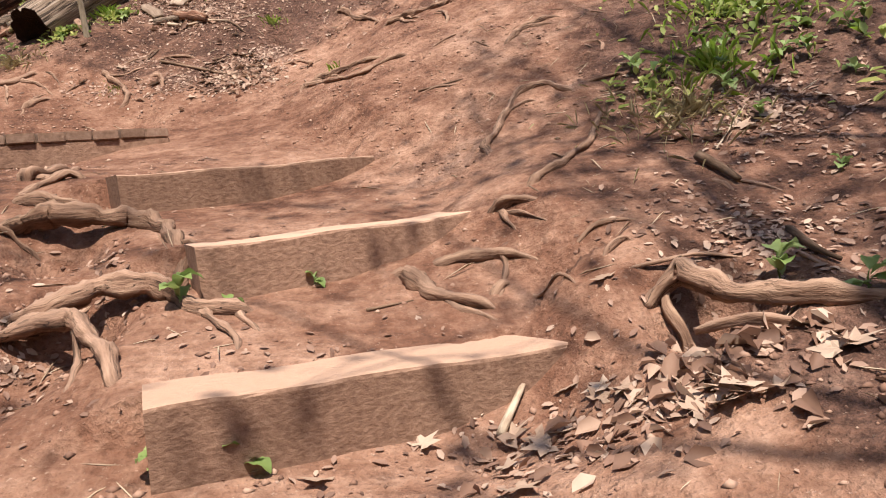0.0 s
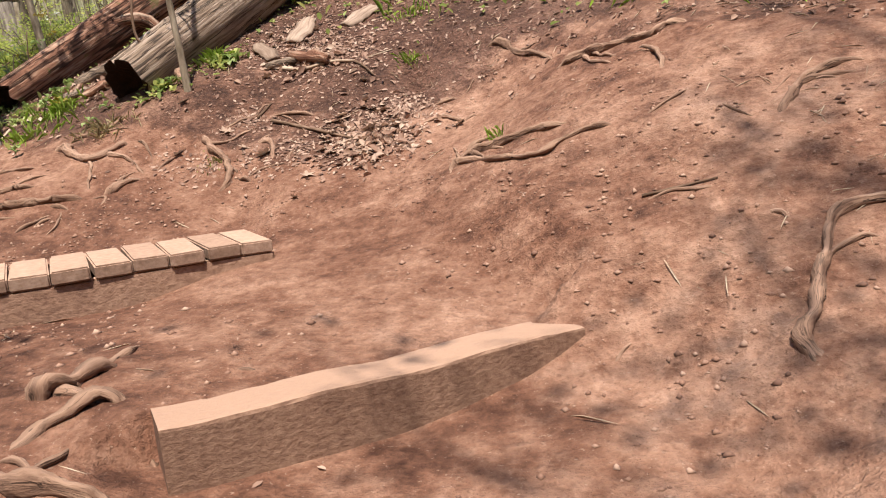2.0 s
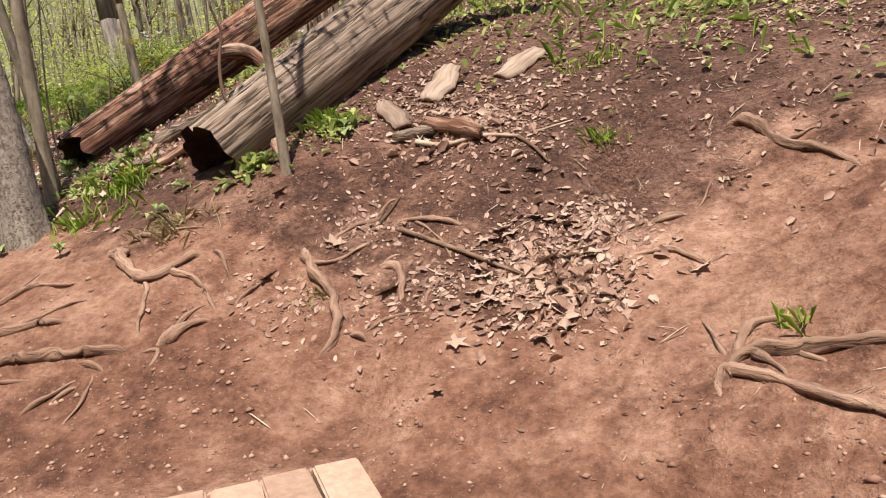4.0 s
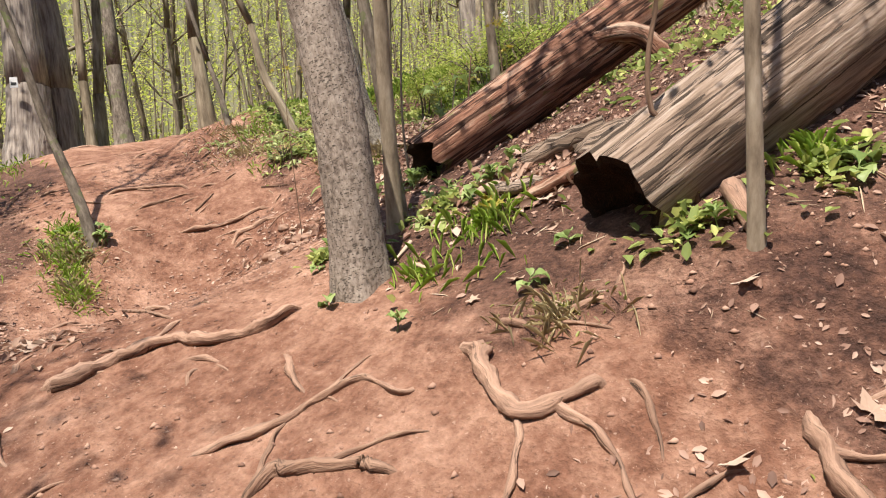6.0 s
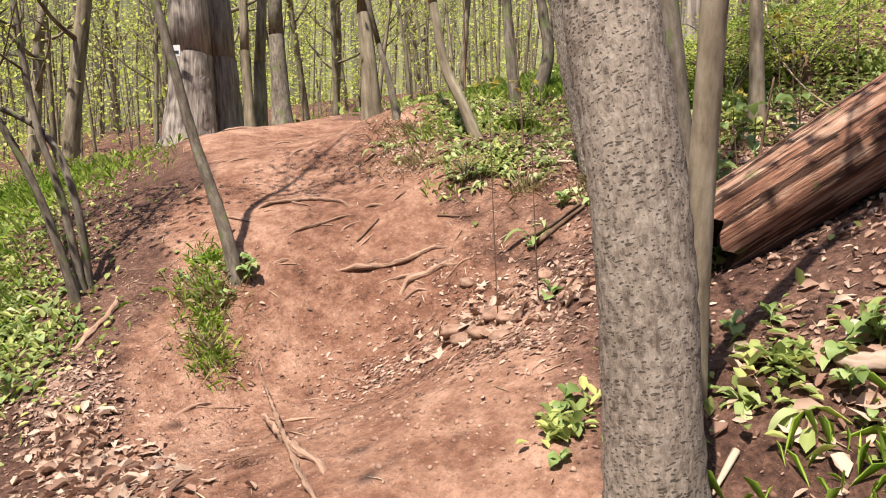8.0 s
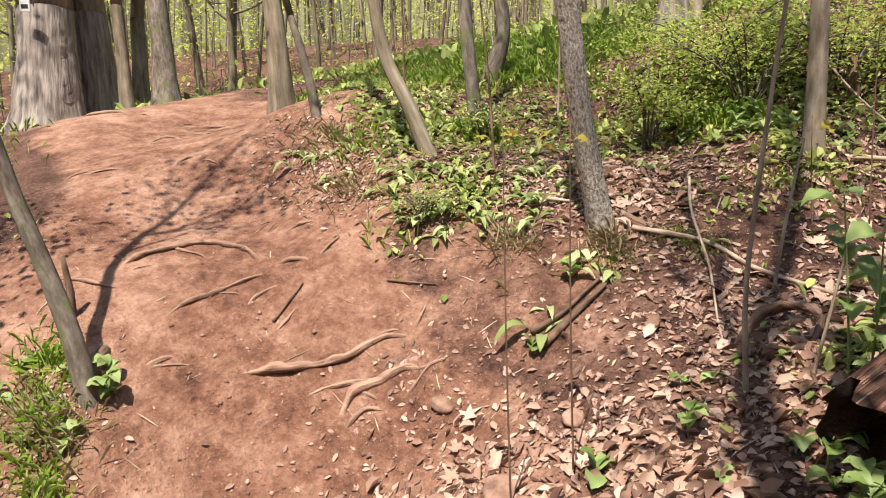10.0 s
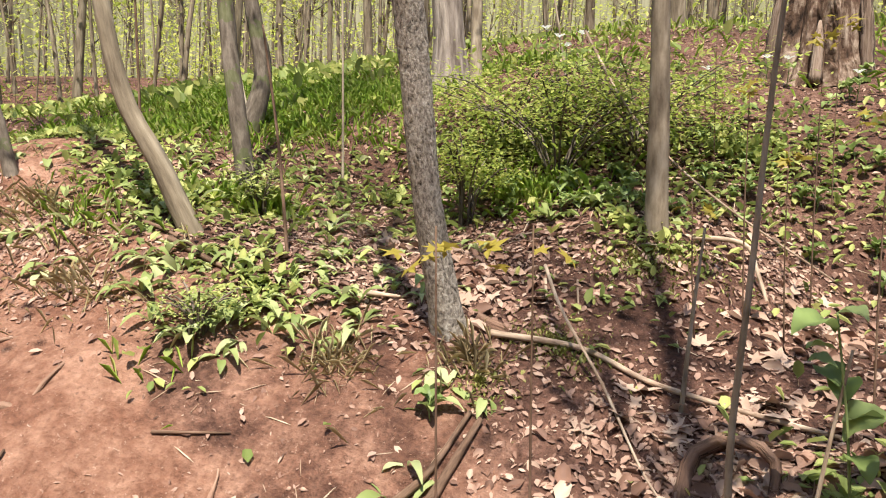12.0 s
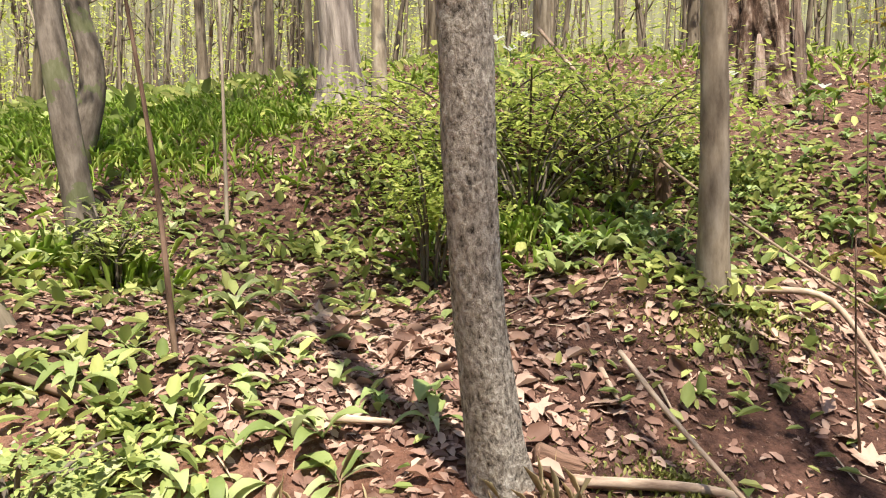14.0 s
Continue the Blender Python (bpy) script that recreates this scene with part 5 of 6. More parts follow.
# ---- fine-leaved shrub, flowers, amber seedlings ----
def shrub(x, y, spread, height, stems, leaves, seed, label, leafy, size=0.028):
    rng = np.random.default_rng(seed)
    e = thing("shrub", (x, y, gz(x, y)), label, "shrub")
    tips = []
    for k in range(stems):
        a = k * 2.4 + rng.random()
        top = np.array((math.cos(a) * spread * (0.4 + 0.7 * rng.random()), math.sin(a) * spread * (0.4 + 0.7 * rng.random()), height * (0.6 + 0.5 * rng.random())))
        line = [np.array((math.cos(a) * 0.03, math.sin(a) * 0.03, -0.05)), top * (0.35, 0.35, 0.55), top, top * (1.35, 1.35, 1.02)]
        piece("stem", mesh_of("stem", *tube(line, [0.007, 0.006, 0.004, 0.0015], 5, 0.1, 0.05, k)), BARK_DARK, e)
        for f in np.linspace(0.3, 1, 9):
            tips.append(line[1] * (1 - f) + line[3] * f)
    c = np.repeat(np.array(tips), max(1, leaves // len(tips)), axis=0)
    w = c + rng.normal(0, 0.03 + 0.24 * spread, c.shape) * (1, 1, 0.6)
    n = len(w)
    piece("foliage", leaves_mesh("foliage", w, size * (0.6 + 0.8 * rng.random(n)), rng.random(n) * 6.283, rng.normal(0, 0.4, n), 1.2), leafy, e)


shrub(-6.75, 10.15, 0.58, 0.48, 16, 2600, 1, "low green shrub with fine young leaves", SHRUB_LEAF, 0.036)
shrub(-6.35, 10.45, 0.55, 0.50, 14, 2300, 2, "low green shrub with fine young leaves", SHRUB_LEAF, 0.036)
shrub(-7.15, 10.5, 0.55, 0.42, 12, 1800, 3, "low green shrub with fine young leaves", SHRUB_LEAF, 0.036)
shrub(-7.05, 9.55, 0.16, 0.44, 8, 1100, 4, "small green shrub behind the rough tree", SHRUB_LEAF, 0.032)
shrub(-8.0, 9.12, 0.10, 0.25, 10, 500, 5, "small dense green tuft at the foot of the tree", HERB, 0.035)
shrub(-7.55, 8.2, 0.14, 0.16, 8, 600, 6, "low ferny green herb at the clay edge", HERB, 0.022)


def young_leaves(x, y, z, count, spread, seed, label):
    """A slim twig with a few hanging lobed leaves."""
    rng = np.random.default_rng(seed)
    e = thing("maple_seedling", (x, y, gz(x, y)), label, "sapling", "amber-leaved seedlings")
    h = z - gz(x, y)
    piece("stem", mesh_of("stem", *tube([(0.05, 0.04, -0.03), (0.02, 0.02, h * 0.5), (0, 0, h + 0.05)], [0.004, 0.003, 0.0015], 5, 0.1, 0.05, seed)), STICK_DARK, e)
    for k in range(count):
        ob = new("leaf", AMBER_LEAF)
        ob.parent = e
        a = rng.random() * 6.283
        r = spread * rng.random() ** 0.5
        ob.matrix_basis = pose(r * math.cos(a), r * math.sin(a), h + rng.normal(0, 0.02), rng.normal(25, 20), rng.normal(0, 20), rng.random() * 360) @ Matrix.Scale(0.7 + 0.6 * rng.random(), 4)


def lobed_leaf(name, size, curl, material):
    """A lobed maple leaf, cupped, with its stalk."""
    pts = []
    lobes = 5
    for k in range(lobes * 2 + 1):
        a = -2.5 + 5.0 * k / (lobes * 2)
        r = (1.0 - 0.16 * abs(a)) if k % 2 else 0.46 - 0.03 * abs(a)
        pts.append((math.sin(a) * r, math.cos(a) * r))
    verts = [(0, -0.1 * size, 0)]
    inner = []
    for x, y in pts:
        inner.append(len(verts))
        verts.append((x * 0.45 * size, y * 0.45 * size, curl * size * 0.12 * (x * x + y * y)))
    outer = []
    for k, (x, y) in enumerate(pts):
        outer.append(len(verts))
        verts.append((x * size, y * size, curl * size * (0.35 * (x * x + y * y) + 0.12 * math.sin(k * 2.3))))
    faces = []
    for k in range(len(pts) - 1):
        faces.append((0, inner[k], inner[k + 1]))
        faces.append((inner[k], outer[k], outer[k + 1], inner[k + 1]))
    b = len(verts)
    verts += [(-0.012 * size, 0, 0.01 * size), (0.012 * size, 0, 0.01 * size), (0.1 * size, -0.8 * size, 0.05 * size)]
    faces.append((b, b + 1, b + 2))
    me = mesh_of(name, verts, faces, None, False)
    me.materials.append(material)
    return me


AMBER_LEAF = lobed_leaf("leaf", 0.035, -0.5, AMBER)
for k, (x, y, z, n) in enumerate(((-6.15, 7.25, 4.08, 6), (-6.03, 7.41, 4.08, 5), (-5.75, 9.1, 4.55, 8), (-5.6, 9.0, 4.3, 8), (-5.5, 9.5, 4.8, 9), (-5.9, 8.9, 4.1, 6), (-3.95, 6.75, 3.13, 8), (-5.4, 10.3, 5.0, 10), (-6.0, 10.5, 5.3, 9), (-5.35, 8.6, 4.4, 7))):
    young_leaves(x, y, z, n, 0.09, 40 + k, "slim maple seedling with amber young leaves")
HERB_TALL = plant("broad_leaved_herb", HERB_LEAVES, 9, 77, "tall leafy green herb at the slope edge", "plant", "tall herbs", 0.5)
strew([HERB_TALL], [(-5.4, 8.05), (-5.28, 8.12), (-5.32, 7.95), (-5.1, 8.2)], rng1, (0.95, 1.2))


def flower(x, y, h, seed):
    e = thing("white_flower", (x, y, gz(x, y)), "white three-petalled woodland flower above green leaves", "flower", "white woodland flowers")
    piece("stalk", mesh_of("stalk", *tube([(0, 0, -0.02), (0.01, 0, h * 0.6), (0, 0, h)], [0.004, 0.003, 0.003], 5, 0.1, 0, seed)), HERB_BIG, e)
    for k in range(3):
        for nm, me, z, up in (("petal", PETAL_MESH, h, 0), ("leaf", HERB_LEAVES[1], h * 0.7, 0)):
            ob = new(nm, me)
            ob.parent = e
            ob.matrix_basis = pose(0, 0, z, 0, up, 120 * k + (60 if nm == "leaf" else 0) + seed * 30)


PETAL_MESH = leaf_blade(0.045, 0.035, 0.3, 3)
PETAL_MESH.materials.append(PETAL)
for k, (x, y) in enumerate(((-6.98, 10.85), (-6.84, 10.9), (-6.9, 10.75), (-7.1, 10.95), (-5.61, 11.9), (-5.75, 11.95), (-6.1, 11.4), (-5.2, 11.5))):
    flower(x, y, 0.42 if k < 4 else 0.2, k)


# ---- single fallen leaves ----
DEAD = [lobed_leaf("fallen_leaf", 0.062 + 0.006 * k, 0.3 + 0.15 * k, PALE_LEAF) for k in range(4)]
rng2 = random.Random(8)
LEAF_SPOTS = [(-0.29, 1.74), (-0.06, 1.9), (0.52, 2.26), (0.63, 2.02), (1.76, 3.31), (0.93, 1.7), (0.23, 1.86), (0.33, 2.0), (-2.79, 6.37), (-2.68, 5.98), (-1.44, 5.75), (-1.67, 6.15), (-1.59, 6.03), (-1.68, 5.93), (-1.41, 6.41),
              (-1.75, 5.5), (-1.75, 5.72), (-1.35, 5.8), (-1.56, 6.67), (-0.87, 6.06), (-3.7, 6.26), (-3.58, 6.38), (-2.43, 6.2), (-2.24, 6.05), (-2.3, 6.74), (-2.09, 5.98)]
LEAF_SPOTS += spots_in([(-1.5, 6.1, 0.3, 0.3, 30), (-5.7, 8.35, 0.5, 0.35, 36), (-6.3, 7.3, 0.4, 0.35, 18), (0.5, 1.75, 0.5, 0.2, 20), (-7.0, 9.1, 0.7, 0.4, 24), (-4.1, 7.1, 0.5, 0.4, 18), (-6.2, 5.5, 0.6, 0.3, 24), (-2.3, 7.2, 0.4, 0.3, 14), (1.4, 3.4, 0.4, 0.4, 12), (-5.5, 9.2, 0.5, 0.6, 30)], rng2)
for x, y in LEAF_SPOTS:
    ob = new("fallen_leaf", rng2.choice(DEAD))
    ob.matrix_basis = pose(x, y, gz(x, y) + 0.012, rng2.uniform(-25, 25), rng2.uniform(-25, 25), rng2.uniform(0, 360)) @ Matrix.Scale(rng2.uniform(0.7, 1.15), 4)
    tagged(ob, "dry pale lobed leaf on the ground", "leaf", "single fallen leaves")


# ---- uncounted cover: litter, grass, herbs, moss ----
def patches_to_xy(patches, seed):
    rng = np.random.default_rng(seed)
    xs, ys = [], []
    for x, y, rx, ry, n in patches:
        a, r = rng.random(n) * 6.283, np.abs(rng.normal(0, 0.55, n))
        xs.append(x + rx * r * np.cos(a))
        ys.append(y + ry * r * np.sin(a))
    return np.concatenate(xs), np.concatenate(ys)


def ring_xy(n, a, b, seed, near=(-6.0, 7.5)):
    rng = np.random.default_rng(seed)
    ang, r = rng.random(n) * 6.283, a + (b - a) * rng.random(n) ** 0.8
    return near[0] + r * np.cos(ang), near[1] + r * np.sin(ang)


def cover(name, xy, size, pitch, material, label, category, width=1.0, curl=0.3, lift=0.004, seed=0, keep=None, roll=0.0):
    x, y = xy
    rng = np.random.default_rng(seed)
    if keep is not None:
        k = keep(x, y, rng)
        x, y = x[k], y[k]
    n = len(x)
    length, turn, rise, side = rng.uniform(*size, n), rng.random(n) * 6.283, rng.normal(*pitch, n), rng.normal(0, max(roll, 0.01), n)
    if pitch[0] < 0.1:
        # what lies flat follows the slope
        gx, gy = (relief(x + 0.03, y) - relief(x - 0.03, y)) / 0.06, (relief(x, y + 0.03) - relief(x, y - 0.03)) / 0.06
        rise = rise + np.arctan(gx * np.cos(turn) + gy * np.sin(turn))
        side = side + np.arctan(gy * np.cos(turn) - gx * np.sin(turn))
    me = leaves_mesh(name, on_ground(x, y, lift), length, turn, rise, width, curl, side)
    tagged(piece(name, me, material), label, category, kind="stuff")


def off_trail(d0, d1):
    return lambda x, y, rng: (trail_distance(x, y) + 0.3 * rough(x, y, 0.6, 21) > rng.uniform(d0, d1, len(x))) & (np.hypot(x + 0.4, y - 4.0) > 2.0) & (np.hypot((x + 6.1) * 0.8, y - 8.75) > rng.uniform(0.3, 0.75, len(x)))


def wild(d0, d1, size, seed, amount):
    return lambda x, y, rng: (trail_distance(x, y) > rng.uniform(d0, d1, len(x))) & (rough(x, y, size, seed) + 0.6 * rough(x, y, size * 0.35, seed + 1) > rng.uniform(-amount, amount * 0.6, len(x))) & (np.hypot(x + 0.4, y - 4.0) > 2.2)


LITTER_PATCHES = [(-7.1, 8.9, 1.0, 0.6, 1700), (-7.3, 5.45, 0.6, 0.3, 900), (-0.2, 2.0, 0.9, 0.5, 260), (-1.38, 6.08, 0.30, 0.28, 1900), (-1.25, 6.35, 0.25, 0.2, 500), (-1.8, 7.0, 0.8, 0.6, 1200), (-5.7, 7.0, 0.5, 0.35, 700), (-7.3, 5.5, 0.5, 0.3, 900), (-6.0, 7.6, 0.6, 0.5, 700), (-7.4, 6.25, 0.35, 0.2, 260), (-8.7, 8.4, 0.7, 0.35, 900), (-8.2, 8.2, 0.6, 0.25, 500), (1.0, 2.3, 0.5, 0.6, 700), (-1.3, 2.2, 0.3, 0.3, 200), (-2.4, 5.9, 0.6, 0.3, 260), (-1.9, 6.0, 0.4, 0.3, 260), (-1.5, 6.1, 0.40, 0.40, 800), (-5.65, 8.3, 0.8, 0.6, 2600), (-6.35, 7.35, 0.6, 0.5, 420), (0.5, 1.75, 0.75, 0.3, 420), (-7.1, 9.2, 1.3, 0.8, 3200), (-4.1, 7.2, 1.0, 0.7, 1300), (-6.3, 5.45, 0.9, 0.4, 700), (-2.2, 7.2, 0.9, 0.7, 900),
                  (1.5, 3.4, 0.7, 0.9, 1100), (-6.6, 6.9, 0.6, 0.5, 500), (-2.3, 6.3, 0.4, 0.2, 260), (-5.6, 9.8, 1.0, 1.2, 1800), (-8.0, 9.0, 1.2, 0.8, 2600), (-7.9, 6.45, 0.4, 0.35, 220), (-0.2, 7.8, 2.2, 1.0, 900), (-1.1, 2.5, 0.35, 0.8, 160), (-7.0, 7.6, 0.4, 0.5, 180)]
cover("leaf_litter", patches_to_xy(LITTER_PATCHES, 1), (0.010, 0.047), (0.03, 0.2), LITTER, "brown and pinkish dead leaves strewn over the woodland floor", "leaf litter", 1.2, 0.45, 0.006, 1, None, 0.2)
cover("leaf_litter", ring_xy(85000, 0.5, 15, 2), (0.02, 0.055), (0.03, 0.25), LITTER, "dead leaves among the herbs and under the trees", "leaf litter", 1.5, 1.6, 0.006, 2, off_trail(1.0, 2.2), 0.35)
cover("leaf_litter", patches_to_xy([(-5.75, 7.55, 0.55, 0.40, 420), (-5.55, 8.2, 0.55, 0.45, 420), (-6.7, 5.45, 0.65, 0.25, 520), (-6.1, 5.4, 0.5, 0.25, 240), (-4.1, 7.1, 0.6, 0.4, 260), (-1.4, 6.05, 0.28, 0.28, 420), (-7.0, 9.1, 0.7, 0.4, 300), (-2.0, 6.9, 0.6, 0.4, 160), (0.6, 1.75, 0.6, 0.25, 160), (-5.4, 9.3, 0.6, 0.6, 260), (-6.3, 7.35, 0.5, 0.3, 140)], 12), (0.035, 0.085), (0.05, 0.3), LITTER_BIG, "drifts of large curled dead leaves", "leaf litter", 1.5, 1.3, 0.008, 12, None, 0.5)
cover("clay_crumbs", (np.random.default_rng(3).uniform(-9.5, 2, 46000), np.random.default_rng(4).uniform(0.8, 9, 46000)), (0.006, 0.028), (0.0, 0.3), LITTER, "shreds of dead leaf and twig on the clay", "leaf litter", 0.7, 0.8, 0.003, 3, lambda x, y, rng: (rough(x, y, 0.7, 31) > rng.uniform(-0.9, 0.9, len(x))) & (worn_amount(x, y) < rng.uniform(0.05, 1.25, len(x))), 0.4)
cover("twig_scraps", (np.random.default_rng(5).uniform(-9.5, 2, 15000), np.random.default_rng(6).uniform(0.8, 10.5, 15000)), (0.03, 0.15), (0.03, 0.10), TWIG, "thin twig scraps lying about", "twigs", 0.10, 0.3, 0.004, 4, lambda x, y, rng: (rough(x, y, 0.8, 33) > rng.uniform(-0.6, 1.2, len(x))) & (worn_amount(x, y) < rng.uniform(0.05, 1.3, len(x))))
GREEN_PATCHES = [(-8.4, 8.9, 0.9, 0.6, 900), (-9.6, 9.4, 1.2, 0.8, 1800), (-8.5, 5.2, 1.3, 0.6, 2600), (-10.5, 5.2, 2.0, 1.0, 3000), (-7.9, 6.45, 0.35, 0.3, 380), (-7.5, 8.5, 0.7, 0.5, 380), (-7.6, 9.8, 1.4, 0.8, 560), (1.8, 4.4, 0.6, 0.9, 260), (1.15, 3.75, 0.35, 0.4, 130),
                 (-4.4, 6.95, 0.4, 0.35, 160), (-5.4, 8.2, 0.4, 0.5, 160), (-4.9, 6.5, 0.16, 0.2, 200), (-4.3, 6.2, 0.4, 0.12, 120), (-3.0, 6.55, 0.3, 0.15, 120), (-6.2, 9.5, 0.6, 0.4, 200), (-6.2, 9.0, 0.4, 0.3, 60), (-5.8, 10.6, 1.2, 0.9, 1600), (-7.0, 10.4, 1.2, 0.8, 1500), (-2.7, 6.9, 0.25, 0.25, 160), (-8.0, 7.95, 0.5, 0.25, 240), (-3.2, 8.2, 1.2, 0.8, 700), (-0.5, 8.2, 1.4, 0.9, 500)]
cover("ground_herbs", patches_to_xy(GREEN_PATCHES, 5), (0.025, 0.075), (0.45, 0.45), HERB, "small green herbs covering the woodland floor", "herbs", 1.3, 0.8, 0.02, 5, lambda x, y, rng: worn_amount(x, y) < rng.uniform(0.2, 0.9, len(x)))
cover("ground_herbs", ring_xy(36000, 2.0, 24, 6), (0.03, 0.10), (0.5, 0.4), HERB, "green herbs spreading under the trees", "herbs", 1.2, 0.8, 0.03, 6, wild(1.5, 2.6, 2.2, 41, 1.0))
MEADOW = [(-8.0, 8.0, 0.5, 0.2, 400), (-8.8, 8.5, 0.5, 0.3, 500), (-9.4, 11.6, 2.2, 0.9, 9000), (-11.2, 12.4, 2.6, 1.1, 9000), (-9.0, 10.5, 1.2, 0.4, 1500), (-10.0, 9.9, 1.4, 0.6, 2500), (-9.5, 4.9, 1.6, 0.7, 5200), (-8.1, 9.2, 0.3, 0.2, 500), (-6.8, 9.9, 0.5, 0.4, 400), (1.5, 3.85, 0.3, 0.4, 170), (1.9, 4.6, 0.6, 0.8, 300), (-4.0, 6.75, 0.25, 0.2, 160), (-4.1, 6.4, 0.35, 0.16, 160), (-2.75, 6.95, 0.12, 0.1, 70), (-7.9, 6.5, 0.25, 0.2, 140), (-12.5, 6.0, 1.8, 1.4, 4000), (-0.6, 5.62, 0.12, 0.08, 60), (-1.28, 3.05, 0.08, 0.08, 50), (-0.3, 2.62, 0.06, 0.05, 24), (-13.5, 8.2, 1.5, 0.8, 2500)]
cover("ground_herbs", patches_to_xy([(-17.0, 11.5, 5.0, 3.0, 7000), (-13.0, 13.5, 4.5, 2.5, 5000), (-22.0, 15.0, 7.0, 5.0, 7000), (-15.0, 9.3, 2.0, 0.8, 1600)], 15), (0.08, 0.22), (0.5, 0.4), HERB, "green herbs under the far trees", "herbs", 1.1, 0.8, 0.03, 15, wild(1.2, 2.0, 3.0, 45, 1.6))
cover("grass", patches_to_xy(MEADOW, 7), (0.05, 0.14), (1.0, 0.35), GRASS, "fresh green grass on the rise", "grass", 0.16, 0.9, -0.005, 7, lambda x, y, rng: worn_amount(x, y) < rng.uniform(0.3, 0.95, len(x)))
cover("grass", ring_xy(36000, 4.0, 26, 8), (0.07, 0.20), (1.0, 0.35), GRASS, "green grass and shoots under the trees", "grass", 0.2, 0.9, -0.005, 8, wild(1.6, 2.8, 3.0, 51, 0.8))
cover("grass", patches_to_xy([(-7.8, 6.38, 0.25, 0.18, 300), (-7.5, 6.27, 0.28, 0.12, 200), (-8.1, 6.48, 0.2, 0.12, 160), (-7.25, 6.2, 0.25, 0.1, 120), (-7.3, 6.12, 0.3, 0.1, 60), (-1.35, 7.5, 0.3, 0.2, 60), (-1.25, 6.85, 0.12, 0.08, 40)], 17), (0.04, 0.12), (0.9, 0.4), GRASS, "short green grass tufts at the trail edge", "grass", 0.16, 0.7, -0.004, 17)
cover("dry_grass", patches_to_xy([(-8.9, 8.6, 0.7, 0.35, 300), (-7.0, 8.3, 0.3, 0.2, 160), (-6.55, 8.45, 0.2, 0.15, 110), (-7.75, 6.36, 0.3, 0.2, 420), (-7.3, 6.22, 0.25, 0.12, 200), (-3.3, 6.2, 0.25, 0.15, 120), (1.2, 3.5, 0.5, 0.4, 300), (-8.2, 8.2, 0.6, 0.25, 200)], 9), (0.05, 0.13), (0.7, 0.35), STRAW, "dry straw-coloured grass tufts", "grass", 0.12, 0.6, -0.003, 9)
cover("moss", patches_to_xy([(-6.3, 8.7, 0.25, 0.18, 900), (-6.13, 9.25, 0.3, 0.2, 700), (-6.48, 8.38, 0.12, 0.12, 300), (-6.0, 9.4, 0.35, 0.25, 900), (-3.3, 6.25, 0.2, 0.1, 200), (-2.4, 5.95, 0.12, 0.1, 150)], 10), (0.010, 0.028), (0.8, 0.4), MOSS, "olive moss on the damp soil", "moss", 1.0, 0.5, 0.0, 10)


def clods():
    """Loose crumbs of clay and grit, each a small uneven lump."""
    rng = np.random.default_rng(91)
    n = 90000
    x, y = rng.uniform(-9.5, 2.2, n), rng.uniform(0.9, 9.6, n)
    k = (rough(x, y, 0.45, 61) + 0.6 * rough(x, y, 1.3, 62) > rng.uniform(-0.5, 1.3, n)) & (trail_distance(x, y) < 2.2)
    x, y = x[k], y[k]
    n = len(x)
    size = 0.002 + 0.013 * rng.random(n) ** 3.0
    c = on_ground(x, y, 0.0)
    o = np.array([(1, 0, 0), (0, 1, 0), (-1, 0, 0), (0, -1, 0), (0, 0, 0.8), (0, 0, -0.6)])
    turn = rng.random(n) * 6.283
    ca, sa = np.cos(turn)[:, None], np.sin(turn)[:, None]
    px, py = o[:, 0] * ca * 1.3 - o[:, 1] * sa, o[:, 0] * sa * 1.3 + o[:, 1] * ca
    v = np.stack([px, py, np.broadcast_to(o[:, 2], px.shape)], 2) * (1 + 0.25 * rng.normal(size=(n, 6, 3))) * size[:, None, None] + c[:, None, :]
    f = np.array([(0, 1, 4), (1, 2, 4), (2, 3, 4), (3, 0, 4), (1, 0, 5), (2, 1, 5), (3, 2, 5), (0, 3, 5)])
    faces = (np.arange(n)[:, None, None] * 6 + f[None]).reshape(-1, 3)
    me = bpy.data.meshes.new("clay_clods")
    me.vertices.add(n * 6)
    me.vertices.foreach_set("co", v.astype(np.float32).ravel())
    me.loops.add(faces.size)
    me.loops.foreach_set("vertex_index", faces.ravel().astype(np.int32))
    me.polygons.add(len(faces))
    me.polygons.foreach_set("loop_start", (np.arange(len(faces)) * 3).astype(np.int32))
    me.update(calc_edges=True)
    tagged(piece("clay_clods", me, GRIT), "loose crumbs of red clay and grit", "grit", kind="stuff")


clods()


# ---- the wood all around ----
def wood_tree(seed):
    rng = np.random.default_rng(seed + 500)
    r = (0.045, 0.06, 0.08, 0.11, 0.15, 0.05, 0.07, 0.04)[seed % 8]
    h = 7 + 40 * r + rng.random() * 2
    lean = rng.normal(0, 0.085, 2)
    pts = [(0, 0, 0), (lean[0] * 1.2, lean[1] * 1.2, 1.5), (lean[0] * 3.5 + rng.normal(0, 0.08), lean[1] * 3.5, 4.0)]
    return tree(pts, [r * 1.25, r, r * 0.85], BARK_FAR, "bare grey woodland tree with thin spring leaves", 9, h, 13, 0.22, 1.7 + 5 * r, 7, 0.075, seed + 60, 0.4, step=0.4, wobble=0.03, group="woodland trees")


